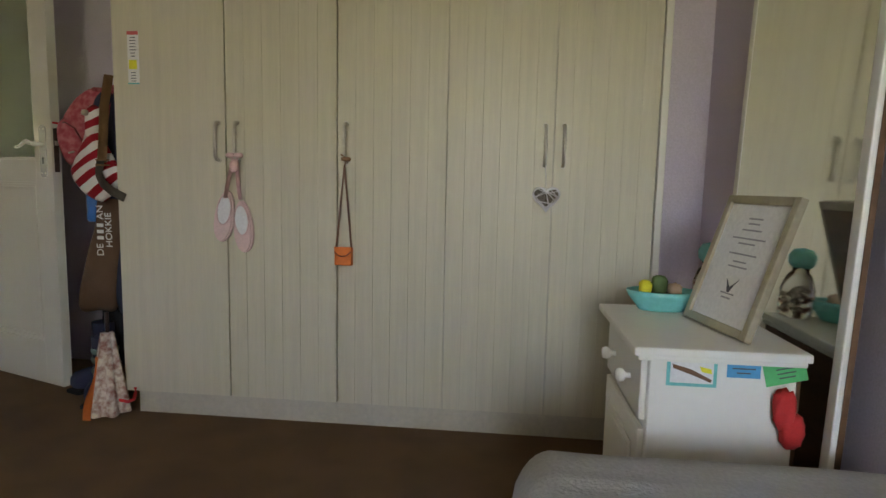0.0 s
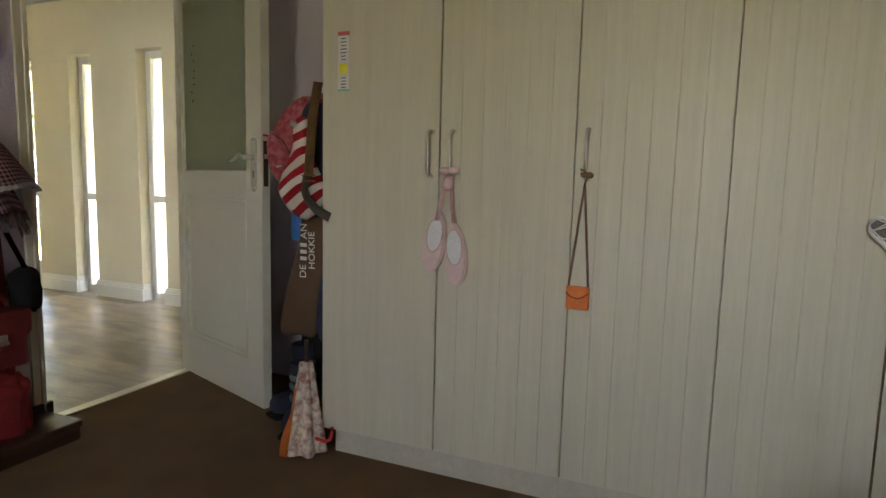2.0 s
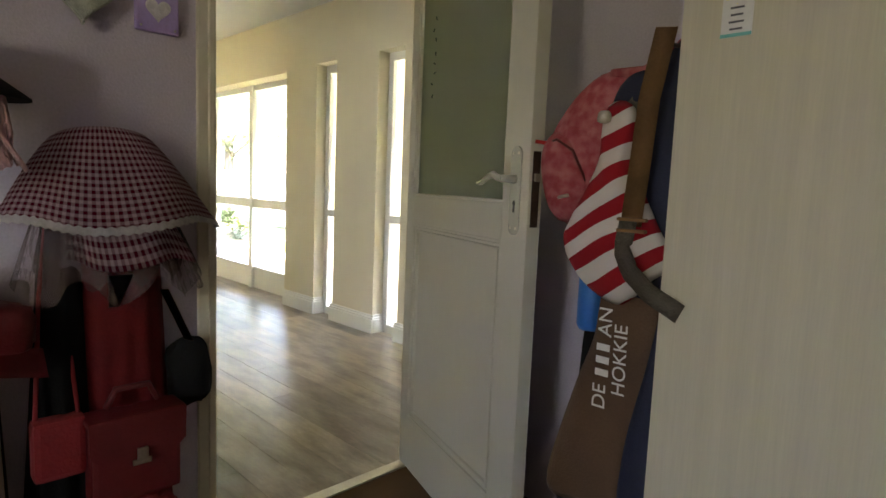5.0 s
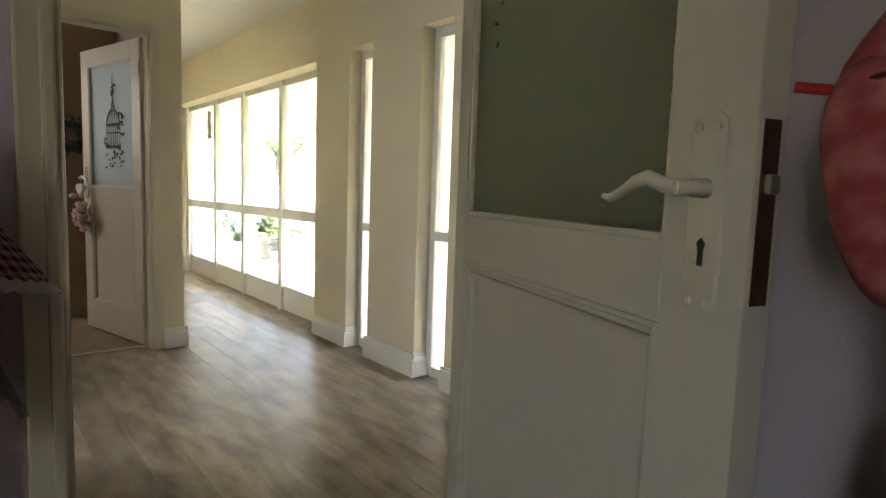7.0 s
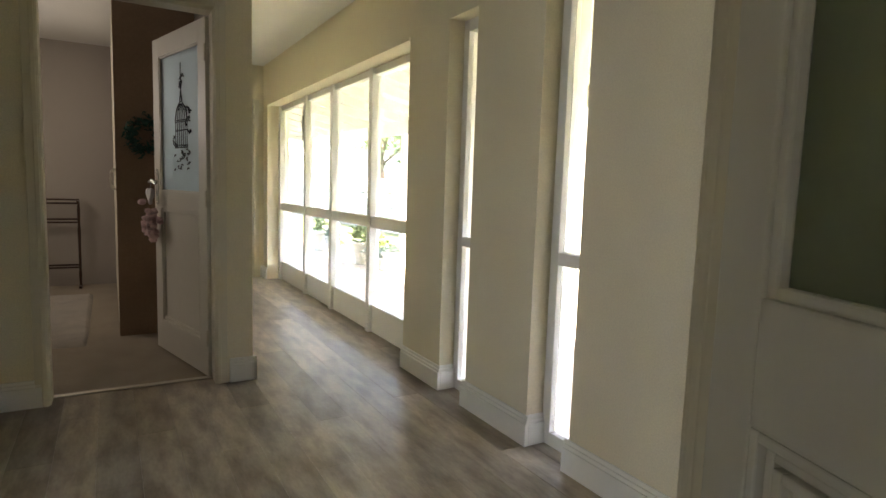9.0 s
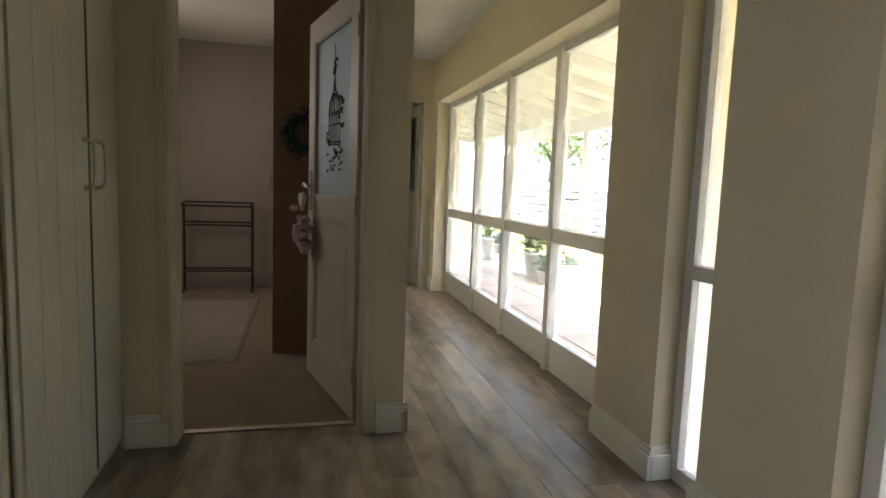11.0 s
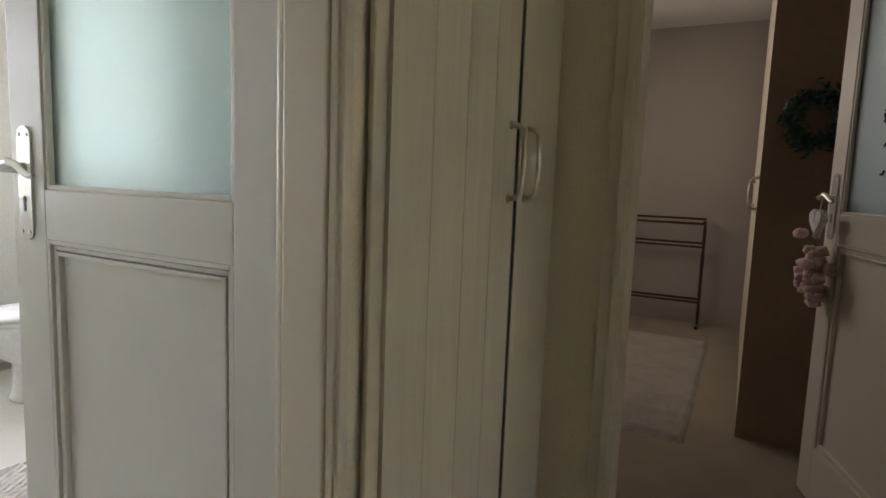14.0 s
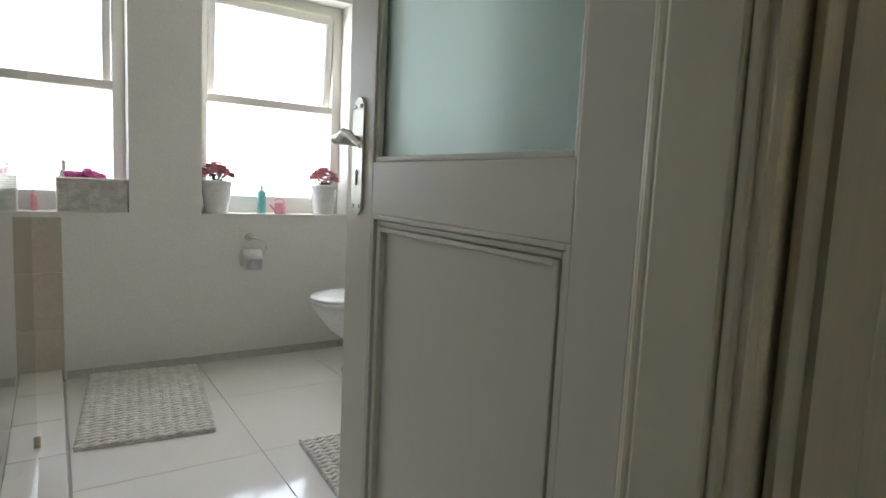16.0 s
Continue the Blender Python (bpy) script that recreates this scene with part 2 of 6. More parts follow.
# ---- building blocks ----
def box(bm, x0, y0, z0, x1, y1, z1, bevel=0.0):
    x0, x1, y0, y1, z0, z1 = min(x0, x1), max(x0, x1), min(y0, y1), max(y0, y1), min(z0, z1), max(z0, z1)
    vs = [bm.verts.new(p) for p in ((x0, y0, z0), (x1, y0, z0), (x1, y1, z0), (x0, y1, z0),
                                    (x0, y0, z1), (x1, y0, z1), (x1, y1, z1), (x0, y1, z1))]
    fs = [bm.faces.new([vs[i] for i in f]) for f in ((3, 2, 1, 0), (4, 5, 6, 7), (0, 1, 5, 4), (1, 2, 6, 5), (2, 3, 7, 6), (3, 0, 4, 7))]
    if bevel:
        es = list({e for f in fs for e in f.edges})
        bmesh.ops.bevel(bm, geom=es, offset=bevel, segments=2, profile=0.6, affect="EDGES")
    return bm


def boxes(*bs, bevel=0.0):
    bm = bmesh.new()
    for b in bs:
        box(bm, *b, bevel=bevel)
    return bm


def tube(bm, pts, r, n=8, closed=False):
    """A round bar along a line of points; r may be a list."""
    pts = [Vector(p) for p in pts]
    rings = []
    for i, p in enumerate(pts):
        a = pts[(i - 1) % len(pts)] if (i or closed) else p
        b = pts[(i + 1) % len(pts)] if (i < len(pts) - 1 or closed) else p
        d = (b - a).normalized()
        side = d.cross(Vector((0, 0, 1)))
        side = side.normalized() if side.length > 0.05 else d.cross(Vector((1, 0, 0))).normalized()
        up = side.cross(d)
        rad = r[i] if isinstance(r, (list, tuple)) else r
        rings.append([bm.verts.new(p + rad * (math.cos(q) * side + math.sin(q) * up)) for q in [2 * math.pi * k / n for k in range(n)]])
    m = len(rings)
    for i in range(m if closed else m - 1):
        a, b = rings[i], rings[(i + 1) % m]
        for k in range(n):
            f = bm.faces.new((a[k], a[(k + 1) % n], b[(k + 1) % n], b[k]))
            f.smooth = True
    if not closed:
        bm.faces.new(list(reversed(rings[0])))
        bm.faces.new(rings[-1])
    return bm


def lathe(bm, centre, prof, n=24, squash=(1, 1)):
    """A turned body from (radius, height) pairs."""
    cx, cy, cz = centre
    rings = [[bm.verts.new((cx + squash[0] * r * math.cos(2 * math.pi * k / n), cy + squash[1] * r * math.sin(2 * math.pi * k / n), cz + h))
              for k in range(n)] for r, h in prof]
    for a, b in zip(rings, rings[1:]):
        for k in range(n):
            f = bm.faces.new((a[k], a[(k + 1) % n], b[(k + 1) % n], b[k]))
            f.smooth = True
    bm.faces.new(list(reversed(rings[0])))
    bm.faces.new(rings[-1])
    return bm


def sheet(bm, fn, nu, nv, thick=0.0, wrap=False):
    """A cloth or shell from fn(u, v) -> point, with a uv layout."""
    lay = bm.loops.layers.uv.verify()
    g = [[bm.verts.new(fn(i / nu, j / nv)) for i in range(nu + (0 if wrap else 1))] for j in range(nv + 1)]
    fs = []
    for j in range(nv):
        for i in range(nu):
            k = (i + 1) % nu if wrap else i + 1
            f = bm.faces.new((g[j][i], g[j][k], g[j + 1][k], g[j + 1][i]))
            for lp, (a, b) in zip(f.loops, ((i, j), (i + 1, j), (i + 1, j + 1), (i, j + 1))):
                lp[lay].uv = (a / nu, b / nv)
            f.smooth = True
            fs.append(f)
    if thick:
        bmesh.ops.solidify(bm, geom=fs, thickness=thick)
    return bm


def blob(bm, centre, size, seed=0.0, rough=0.15, sub=3, freq=3.0, flat=None):
    """A soft lumpy body (bags, shoes, cloth bundles)."""
    made = bmesh.ops.create_icosphere(bm, subdivisions=sub, radius=1.0)["verts"]
    for v in made:
        d = v.co.normalized()
        s = [abs(c) ** 0.72 * (1 if c >= 0 else -1) for c in d]
        k = 1 + rough * noise.noise(d * freq + Vector((seed, seed * 2, 0)))
        v.co = Vector((centre[0] + s[0] * size[0] * k, centre[1] + s[1] * size[1] * k, centre[2] + s[2] * size[2] * k))
        for f in v.link_faces:
            f.smooth = True
    return bm


def outline(bm, pts, depth, m=None):
    """A flat shape of (x, z) corners, depth thick along y, placed by m."""
    vs = [bm.verts.new((x, 0, z)) for x, z in pts]
    f = bm.faces.new(vs)
    out = bmesh.ops.extrude_face_region(bm, geom=[f])
    top = [g for g in out["geom"] if isinstance(g, bmesh.types.BMVert)]
    bmesh.ops.translate(bm, verts=top, vec=(0, depth, 0))
    if m is not None:
        bmesh.ops.transform(bm, matrix=m, verts=vs + top)
    return bm


def heart(r, n=28):
    pts = []
    for k in range(n):
        q = 2 * math.pi * k / n
        pts.append((r * 0.0625 * 16 * math.sin(q) ** 3, r * 0.0625 * (13 * math.cos(q) - 5 * math.cos(2 * q) - 2 * math.cos(3 * q) - math.cos(4 * q))))
    return pts


def thing(name, base, label="", category="", group="", m=None):
    ob = new(name)
    ob.empty_display_size = 0.05
    ob.matrix_world = m if m is not None else Matrix.Translation(base)
    return tagged(ob, label, category, group)


def part(name, bm, material, parent=None, label="", local=False):
    """One mesh under a thing or a part; the bmesh is in world metres unless local."""
    bmesh.ops.recalc_face_normals(bm, faces=bm.faces)
    me = bpy.data.meshes.new(name)
    if parent is not None and not local:
        top = parent
        while top.parent:
            top = top.parent
        bmesh.ops.transform(bm, matrix=top.matrix_basis.inverted(), verts=bm.verts)
    bm.to_mesh(me)
    bm.free()
    me.materials.append(material)
    ob = new(name, me)
    if parent is not None:
        ob.parent = parent
    return tagged(ob, label)


def solid(name, bm, material, label, category, kind="", group=""):
    """A one-mesh thing or piece of the setting."""
    return tagged(part(name, bm, material), label, category, group, kind)


def setting(name, bm, material, label="", category=""):
    return solid(name, bm, material, label or name.replace("_", " "), category or name.split("_")[0], "structure")


def letters(text, size, m, material, parent, depth=0.0005):
    cu = bpy.data.curves.new("lettering", "FONT")
    cu.body, cu.size, cu.extrude, cu.align_x, cu.align_y = text, size, depth, "CENTER", "CENTER"
    tmp = bpy.data.objects.new("lettering_tmp", cu)
    me = bpy.data.meshes.new_from_object(tmp)
    bpy.data.objects.remove(tmp)
    bm = bmesh.new()
    bm.from_mesh(me)
    bmesh.ops.transform(bm, matrix=m, verts=bm.verts)
    return part("lettering", bm, material, parent)


def shift(ob, dx, dy, dz):
    ob.matrix_world = Matrix.Translation((dx, dy, dz)) @ ob.matrix_world


# ---- large structure ----
Z1, Z2, ZB = 2.46, 2.43, 2.48          # ceilings: bedroom, hall, bathroom
LINTEL = 1.99

# daylight of the bedroom's window out of view and of the bathroom's windows

area_lamp("bedroom_window_light", (0.2, -2.23, 1.45), (-0.3, 3, 1.2), 0.65, 0.95, 0.46, (1.0, 0.95, 0.70))
# added fill lamp before the solid side wall, which has no window
area_lamp("second_bedroom_fill_light", (-7.6, 1.26, 1.6), (-7.6, 3, 1.0), 1.2, 1.0, 0.8, (1.0, 0.93, 0.85))
area_lamp("bathroom_window_light", (-5.23, -1.01, 1.40), (-5.23, 2, 1.1), 0.74, 1.1, 1.45, (0.93, 0.97, 1.0))
area_lamp("shower_window_light", (-4.07, -1.01, 1.40), (-4.07, 2, 1.1), 0.74, 1.1, 0.6, (0.93, 0.97, 1.0))

# bedroom with the wardrobe
setting("floor_bedroom", boxes((-2.56, -2.3, -0.12, 0.938, 3.3, 0.0)), M["carpet"], "brown looped carpet floor", "floor")
setting("ceiling_bedroom", boxes((-2.56, -2.3, Z1, 0.938, 3.3, Z1 + 0.1)), M["ceiling"], "plain white ceiling", "ceiling")
setting("wall_bedroom_back", boxes((-2.56, 3.25, 0, 0.938, 3.35, Z1)), M["lilac"], "lilac painted wall behind the wardrobe", "wall")
setting("wall_bedroom_side", boxes((0.838, -2.2, 0, 0.938, 3.25, Z1)), M["lilac"], "lilac painted side wall", "wall")
setting("wall_bedroom_nib", boxes((0.685, 2.64, 0, 0.838, 2.72, Z1)), M["lilac"], "lilac painted wall beside the wardrobe", "wall")
setting("wall_bedroom_south", boxes((-2.56, -2.3, 0, -0.15, -2.2, Z1), (0.55, -2.3, 0, 0.938, -2.2, Z1), (-0.15, -2.3, 0, 0.55, -2.2, 0.95), (-0.15, -2.3, 1.95, 0.55, -2.2, Z1)), M["lilac"], "lilac painted wall with a window", "wall")
setting("wall_bedroom_door", boxes((-2.56, -2.2, 0, -2.50, 2.28, Z1), (-2.56, 3.15, 0, -2.50, 3.25, Z1), (-2.56, 2.28, 2.045, -2.50, 3.15, Z1)),
        M["lilac"], "lilac painted wall with the bedroom doorway", "wall")
setting("baseboard_bedroom", boxes((-2.50, -2.2, 0.0, -2.478, 2.33, 0.11), bevel=0.006), M["dark"], "dark wooden skirting board", "baseboard")

# hall
setting("wall_hall_east", boxes((-2.62, 2.128, 0, -2.56, 2.28, Z1), (-2.62, 3.15, 0, -2.56, 4.2, Z1), (-2.62, 2.28, 2.045, -2.56, 3.15, Z1)),
        M["cream"], "cream painted hall wall with a doorway", "wall")
WX = [-9.03, -5.45, -4.99, -4.716, -4.21, -3.936]
setting("wall_hall_windows", boxes(
    (-9.32, 4.2, 0, WX[0], 4.45, Z2), (WX[1], 4.2, 0, WX[2], 4.45, Z2), (WX[3], 4.2, 0, WX[4], 4.45, Z2), (WX[5], 4.2, 0, -2.50, 4.45, Z2),
    (WX[0], 4.2, LINTEL, WX[1], 4.45, Z2), (WX[2], 4.2, LINTEL, WX[3], 4.45, Z2), (WX[4], 4.2, LINTEL, WX[5], 4.45, Z2)),
    M["cream"], "cream painted wall with tall windows between piers", "wall")
setting("wall_hall_south", boxes((-3.94, 2.122, 0, -2.56, 2.128, Z2), (-4.68, 2.122, 2.04, -3.94, 2.128, Z2)),
        M["cream"], "cream painted wall with the bathroom doorway", "wall")
setting("wall_hall_niche", boxes((-4.80, 1.78, 0, -4.76, 2.10, Z2), (-4.80, 2.10, 0, -4.68, 2.143, Z2), (-5.64, 1.70, 0, -4.76, 1.78, Z2), (-5.64, 1.78, 0, -5.62, 2.15, Z2)),
        M["cream"], "cream painted wall round the built-in cupboard", "wall")
setting("wall_second_door", boxes((-5.64, 2.15, 0, -5.58, 2.335, Z2), (-5.64, 3.155, 0, -5.58, 3.32, Z2), (-5.64, 2.335, 2.045, -5.58, 3.155, Z2)),
        M["cream"], "cream painted wall with the second bedroom doorway", "wall")
setting("wall_passage", boxes((-9.22, 3.26, 0, -5.64, 3.32, Z2)), M["cream"], "cream painted passage wall", "wall")
setting("wall_passage_end", boxes((-9.32, 3.20, 0, -9.22, 3.40, Z2), (-9.32, 4.12, 0, -9.22, 4.2, Z2), (-9.32, 3.40, 2.04, -9.22, 4.12, Z2)),
        M["cream"], "cream painted end wall with a doorway", "wall")
setting("ceiling_hall", boxes((-5.64, 2.12, Z2, -2.56, 4.45, Z2 + 0.1), (-9.32, 3.26, Z2, -5.64, 4.45, Z2 + 0.1)), M["ceiling"], "white hall ceiling", "ceiling")
setting("subfloor_hall", boxes((-5.69, 2.12, -0.12, -2.56, 4.45, -0.012), (-9.32, 3.30, -0.12, -5.69, 4.45, -0.012)), M["floorjoint"], "dark floor under the planks", "floor")

# far room past the passage
setting("wall_far_room", boxes((-10.77, 3.1, 0, -10.67, 4.4, Z2), (-10.67, 3.1, 0, -9.32, 3.2, Z2), (-10.67, 4.3, 0, -9.32, 4.4, Z2)), M["cream"],
        "cream painted walls of the far room", "wall")
setting("floor_far_room", boxes((-10.77, 3.1, -0.12, -9.32, 4.4, -0.002)), M["carpet2"], "beige carpet of the far room", "floor")
setting("ceiling_far_room", boxes((-10.77, 3.1, Z2, -9.32, 4.4, Z2 + 0.1)), M["ceiling"], "white ceiling of the far room", "ceiling")

# second bedroom
setting("floor_second_bedroom", boxes((-9.35, 1.1, -0.12, -5.69, 3.3, 0.0)), M["carpet2"], "beige carpet floor", "floor")
setting("ceiling_second_bedroom", boxes((-9.35, 1.1, Z2, -5.64, 3.26, Z2 + 0.1)), M["ceiling"], "plain white ceiling", "ceiling")
setting("wall_second_back", boxes((-9.35, 1.2, 0, -9.25, 3.2, Z2)), M["taupe"], "taupe painted wall", "wall")
setting("wall_second_side", boxes((-9.35, 1.1, 0, -5.64, 1.2, Z2)), M["taupe"], "taupe painted side wall", "wall")
setting("wall_second_passage", boxes((-9.25, 3.20, 0, -5.70, 3.26, Z2)), M["taupe"], "taupe painted passage wall", "wall")
setting("wall_second_front", boxes((-5.70, 1.2, 0, -5.64, 2.335, Z2), (-5.70, 3.155, 0, -5.64, 3.26, Z2), (-5.70, 2.335, 2.045, -5.64, 3.155, Z2)),
        M["taupe"], "taupe painted wall with a doorway", "wall")

# bathroom
BY = -0.84
BW = [(-5.644, -4.820), (-4.482, -3.657)]
SILL, BTOP = 0.805, 2.04
segs = [(-6.12, BY - 0.25, 0, BW[0][0], BY, ZB), (BW[0][1], BY - 0.25, 0, BW[1][0], BY, ZB), (BW[1][1], BY - 0.25, 0, -2.9, BY, ZB)]
for a, b in BW:
    segs += [(a, BY - 0.25, 0, b, BY, SILL), (a, BY - 0.25, BTOP, b, BY, ZB)]
setting("wall_bathroom_windows", boxes(*segs), M["bathwall"], "white painted wall with two sash windows", "wall")
setting("wall_bathroom_west", boxes((-6.10, BY, 0, -6.00, 1.05, ZB)), M["bathwall"], "white painted bathroom wall", "wall")
setting("wall_bathroom_east", boxes((-3.0, BY, 0, -2.9, 2.08, ZB)), M["bathwall"], "white painted bathroom wall beside the shower", "wall")
setting("wall_bathroom_door", boxes((-3.94, 2.05, 0, -2.9, 2.12, ZB), (-4.68, 2.05, 2.04, -3.94, 2.12, ZB), (-4.86, 1.62, 0, -4.80, 2.10, ZB),
                                    (-6.10, 1.05, 0, -5.64, 1.10, ZB), (-5.69, 1.10, 0, -5.64, 1.70, ZB), (-5.64, 1.62, 0, -4.86, 1.70, ZB)), M["bathwall"], "white painted wall with the bathroom doorway", "wall")
setting("ceiling_bathroom", boxes((-6.10, BY - 0.25, ZB, -2.9, 2.12, ZB + 0.1)), M["ceiling"], "white bathroom ceiling", "ceiling")
setting("subfloor_bathroom", boxes((-6.10, BY, -0.12, -2.9, 2.15, -0.008)), M["bgrout"], "grout under the floor tiles", "floor")

# doorsills
setting("trim_threshold", boxes((-2.585, 2.28, 0.0, -2.535, 3.15, 0.008), bevel=0.003), M["chrome"], "thin metal threshold strip", "threshold")
setting("trim_threshold_second", boxes((-5.71, 2.36, 0.0, -5.675, 3.13, 0.008), bevel=0.003), M["chrome"], "thin metal threshold strip", "threshold")
setting("trim_threshold_bathroom", boxes((-4.66, 2.12, 0.0, -3.96, 2.155, 0.008), bevel=0.003), M["chrome"], "thin metal threshold strip", "threshold")


def skirting(name, x0, y0, x1, y1, out, h=0.135):
    """A painted skirting board with a stepped top, along a wall's face; out: the side it stands on."""
    bm = bmesh.new()
    ox, oy = out
    for d, z0, z1 in ((0.020, 0, h - 0.035), (0.014, h - 0.035, h - 0.018), (0.009, h - 0.018, h)):
        box(bm, x0, y0, z0, x1 + ox * d, y1 + oy * d, z1, bevel=0.003)
    return setting(name, bm, M["winpaint"], "white painted skirting board with a stepped top", "baseboard")


S_ = 0.02
skirting("baseboard_pier_a", WX[1] + 0.001, 4.2, WX[2] + S_, 4.2, (0, -1))
skirting("baseboard_pier_a_return", WX[2], 4.2, WX[2], 4.289, (1, 0))
skirting("baseboard_pier_b", WX[3] - S_, 4.2, WX[4] + S_, 4.2, (0, -1))
skirting("baseboard_pier_b_return", WX[4], 4.2, WX[4], 4.289, (1, 0))
skirting("baseboard_pier_b_back", WX[3], 4.2, WX[3], 4.289, (-1, 0))
skirting("baseboard_pier_c", WX[5] - S_, 4.2, -2.62, 4.2, (0, -1))
skirting("baseboard_pier_c_back", WX[5], 4.2, WX[5], 4.289, (-1, 0))
skirting("baseboard_corner", -5.58, 3.195, -5.58, 3.32 + S_, (1, 0))
skirting("baseboard_passage", -9.22, 3.32, -5.58 + S_, 3.32, (0, 1))
skirting("baseboard_cupboard", -5.58, 2.17, -5.58, 2.335, (1, 0))
skirting("baseboard_end", -9.22, 4.16, -9.22, 4.2, (1, 0))
skirting("baseboard_window_left", -9.22, 4.2, WX[0], 4.2, (0, -1))
skirting("baseboard_hall_east", -2.62, 3.15, -2.62, 4.18, (-1, 0))
skirting("baseboard_hall_south", -3.88, 2.128, -2.62, 2.128, (0, 1))


def doorframe(name, axis, c0, c1, a, b, top=2.02, w=0.06, proud=0.014, rebate=0.035):
    """A painted frame lining an opening from a to b through a wall from c0 to c1, with architraves on both faces."""
    def bx(bm, u0, v0, z0, u1, v1, z1):
        box(bm, *((v0, u0, z0, v1, u1, z1) if axis == "x" else (u0, v0, z0, u1, v1, z1)), bevel=0.004)
    root = thing(name, (c0, a, 0) if axis == "x" else (a, c0, 0), "cream painted wooden door frame with moulded architrave", "door frame")
    root["kind"] = "structure"
    lin = bmesh.new()
    bx(lin, a, c0, 0, a + rebate, c1, top)
    bx(lin, b - rebate, c0, 0, b, c1, top)
    bx(lin, a + rebate, c0, top - rebate, b - rebate, c1, top)
    part("lining", lin, M["paint"], root)
    for c, s in ((c0, -1), (c1, 1)):
        bm = bmesh.new()
        for d, o0, o1 in ((proud, 0.0, w), (proud + 0.008, 0.006, w * 0.45)):
            bx(bm, a + rebate - 0.004 - o1, c + 0.001 * s, 0, a + rebate - 0.004 - o0, c + d * s, top + o1 - rebate)
            bx(bm, b - rebate + 0.004 + o0, c + 0.001 * s, 0, b - rebate + 0.004 + o1, c + d * s, top + o1 - rebate)
            bx(bm, a + rebate - 0.004 - o0, c + 0.001 * s, top - rebate + o0 + 0.004, b - rebate + 0.004 + o0, c + d * s, top - rebate + o1 + 0.004)
        part("architrave", bm, M["paint"], root)
    return root


doorframe("door_frame_bedroom", "x", -2.62, -2.50, 2.28, 3.15, w=0.05)
doorframe("door_frame_second_bedroom", "x", -5.70, -5.58, 2.335, 3.155)
doorframe("door_frame_bathroom", "y", 2.05, 2.128, -4.68, -3.94)
doorframe("door_frame_passage", "x", -9.32, -9.22, 3.40, 4.12)


# ---- doors ----
def lever(parent, x, z, side, direct, mtl=None, length=0.12):
    """Plate, keyhole and curved lever on one face of a door leaf; in the leaf's own metres."""
    mtl = mtl or M["whitemetal"]
    y = 0.0215 * side
    pl = bmesh.new()
    pts = []
    for k in range(24):
        q = 2 * math.pi * k / 24
        cz = 0.092 if math.sin(q) >= 0 else -0.092
        pts.append((x + 0.0235 * math.cos(q), z - 0.03 + cz + 0.022 * math.sin(q)))
    outline(pl, pts, 0.004 * side, Matrix.Translation((0, y, 0)))
    plate = part("handle_plate", pl, M["whitemetal"], parent, local=True)
    sc = bmesh.new()
    for dx in (-0.013, 0.013):
        for dz in (0.096, -0.096):
            lathe_y(sc, (x + dx, y + 0.004 * side, z - 0.03 + dz), 0.004, 0.002 * side)
    part("screw", sc, M["chrome"], plate, local=True)
    kh = bmesh.new()
    outline(kh, [(x - 0.004, z - 0.085), (x + 0.004, z - 0.085), (x + 0.0035, z - 0.068), (x + 0.006, z - 0.06), (x, z - 0.054), (x - 0.006, z - 0.06), (x - 0.0035, z - 0.068)],
            0.0012 * side, Matrix.Translation((0, y + 0.0042 * side, 0)))
    part("keyhole", kh, M["decal"], plate, local=True)
    lv = bmesh.new()
    d = direct
    tube(lv, [(x, y + 0.003 * side, z), (x, y + 0.03 * side, z), (x, y + 0.05 * side, z)], [0.011, 0.009, 0.010], 12)
    path = [(x + d * a * length, y + 0.048 * side, z + h) for a, h in ((-0.06, 0.0), (0.12, 0.002), (0.3, 0.010), (0.5, 0.006), (0.7, -0.006), (0.88, -0.014), (1.0, -0.012))]
    tube(lv, path, [0.008, 0.009, 0.0095, 0.008, 0.0065, 0.0055, 0.004], 10)
    part("lever", lv, mtl, plate, local=True)


def lathe_y(bm, c, r, h, n=12):
    vs = [[bm.verts.new((c[0] + r * math.cos(2 * math.pi * k / n), c[1] + y, c[2] + r * math.sin(2 * math.pi * k / n))) for k in range(n)] for y in (0, h)]
    for k in range(n):
        bm.faces.new((vs[0][k], vs[0][(k + 1) % n], vs[1][(k + 1) % n], vs[1][k]))
    bm.faces.new(vs[0])
    bm.faces.new(vs[1])
    return bm


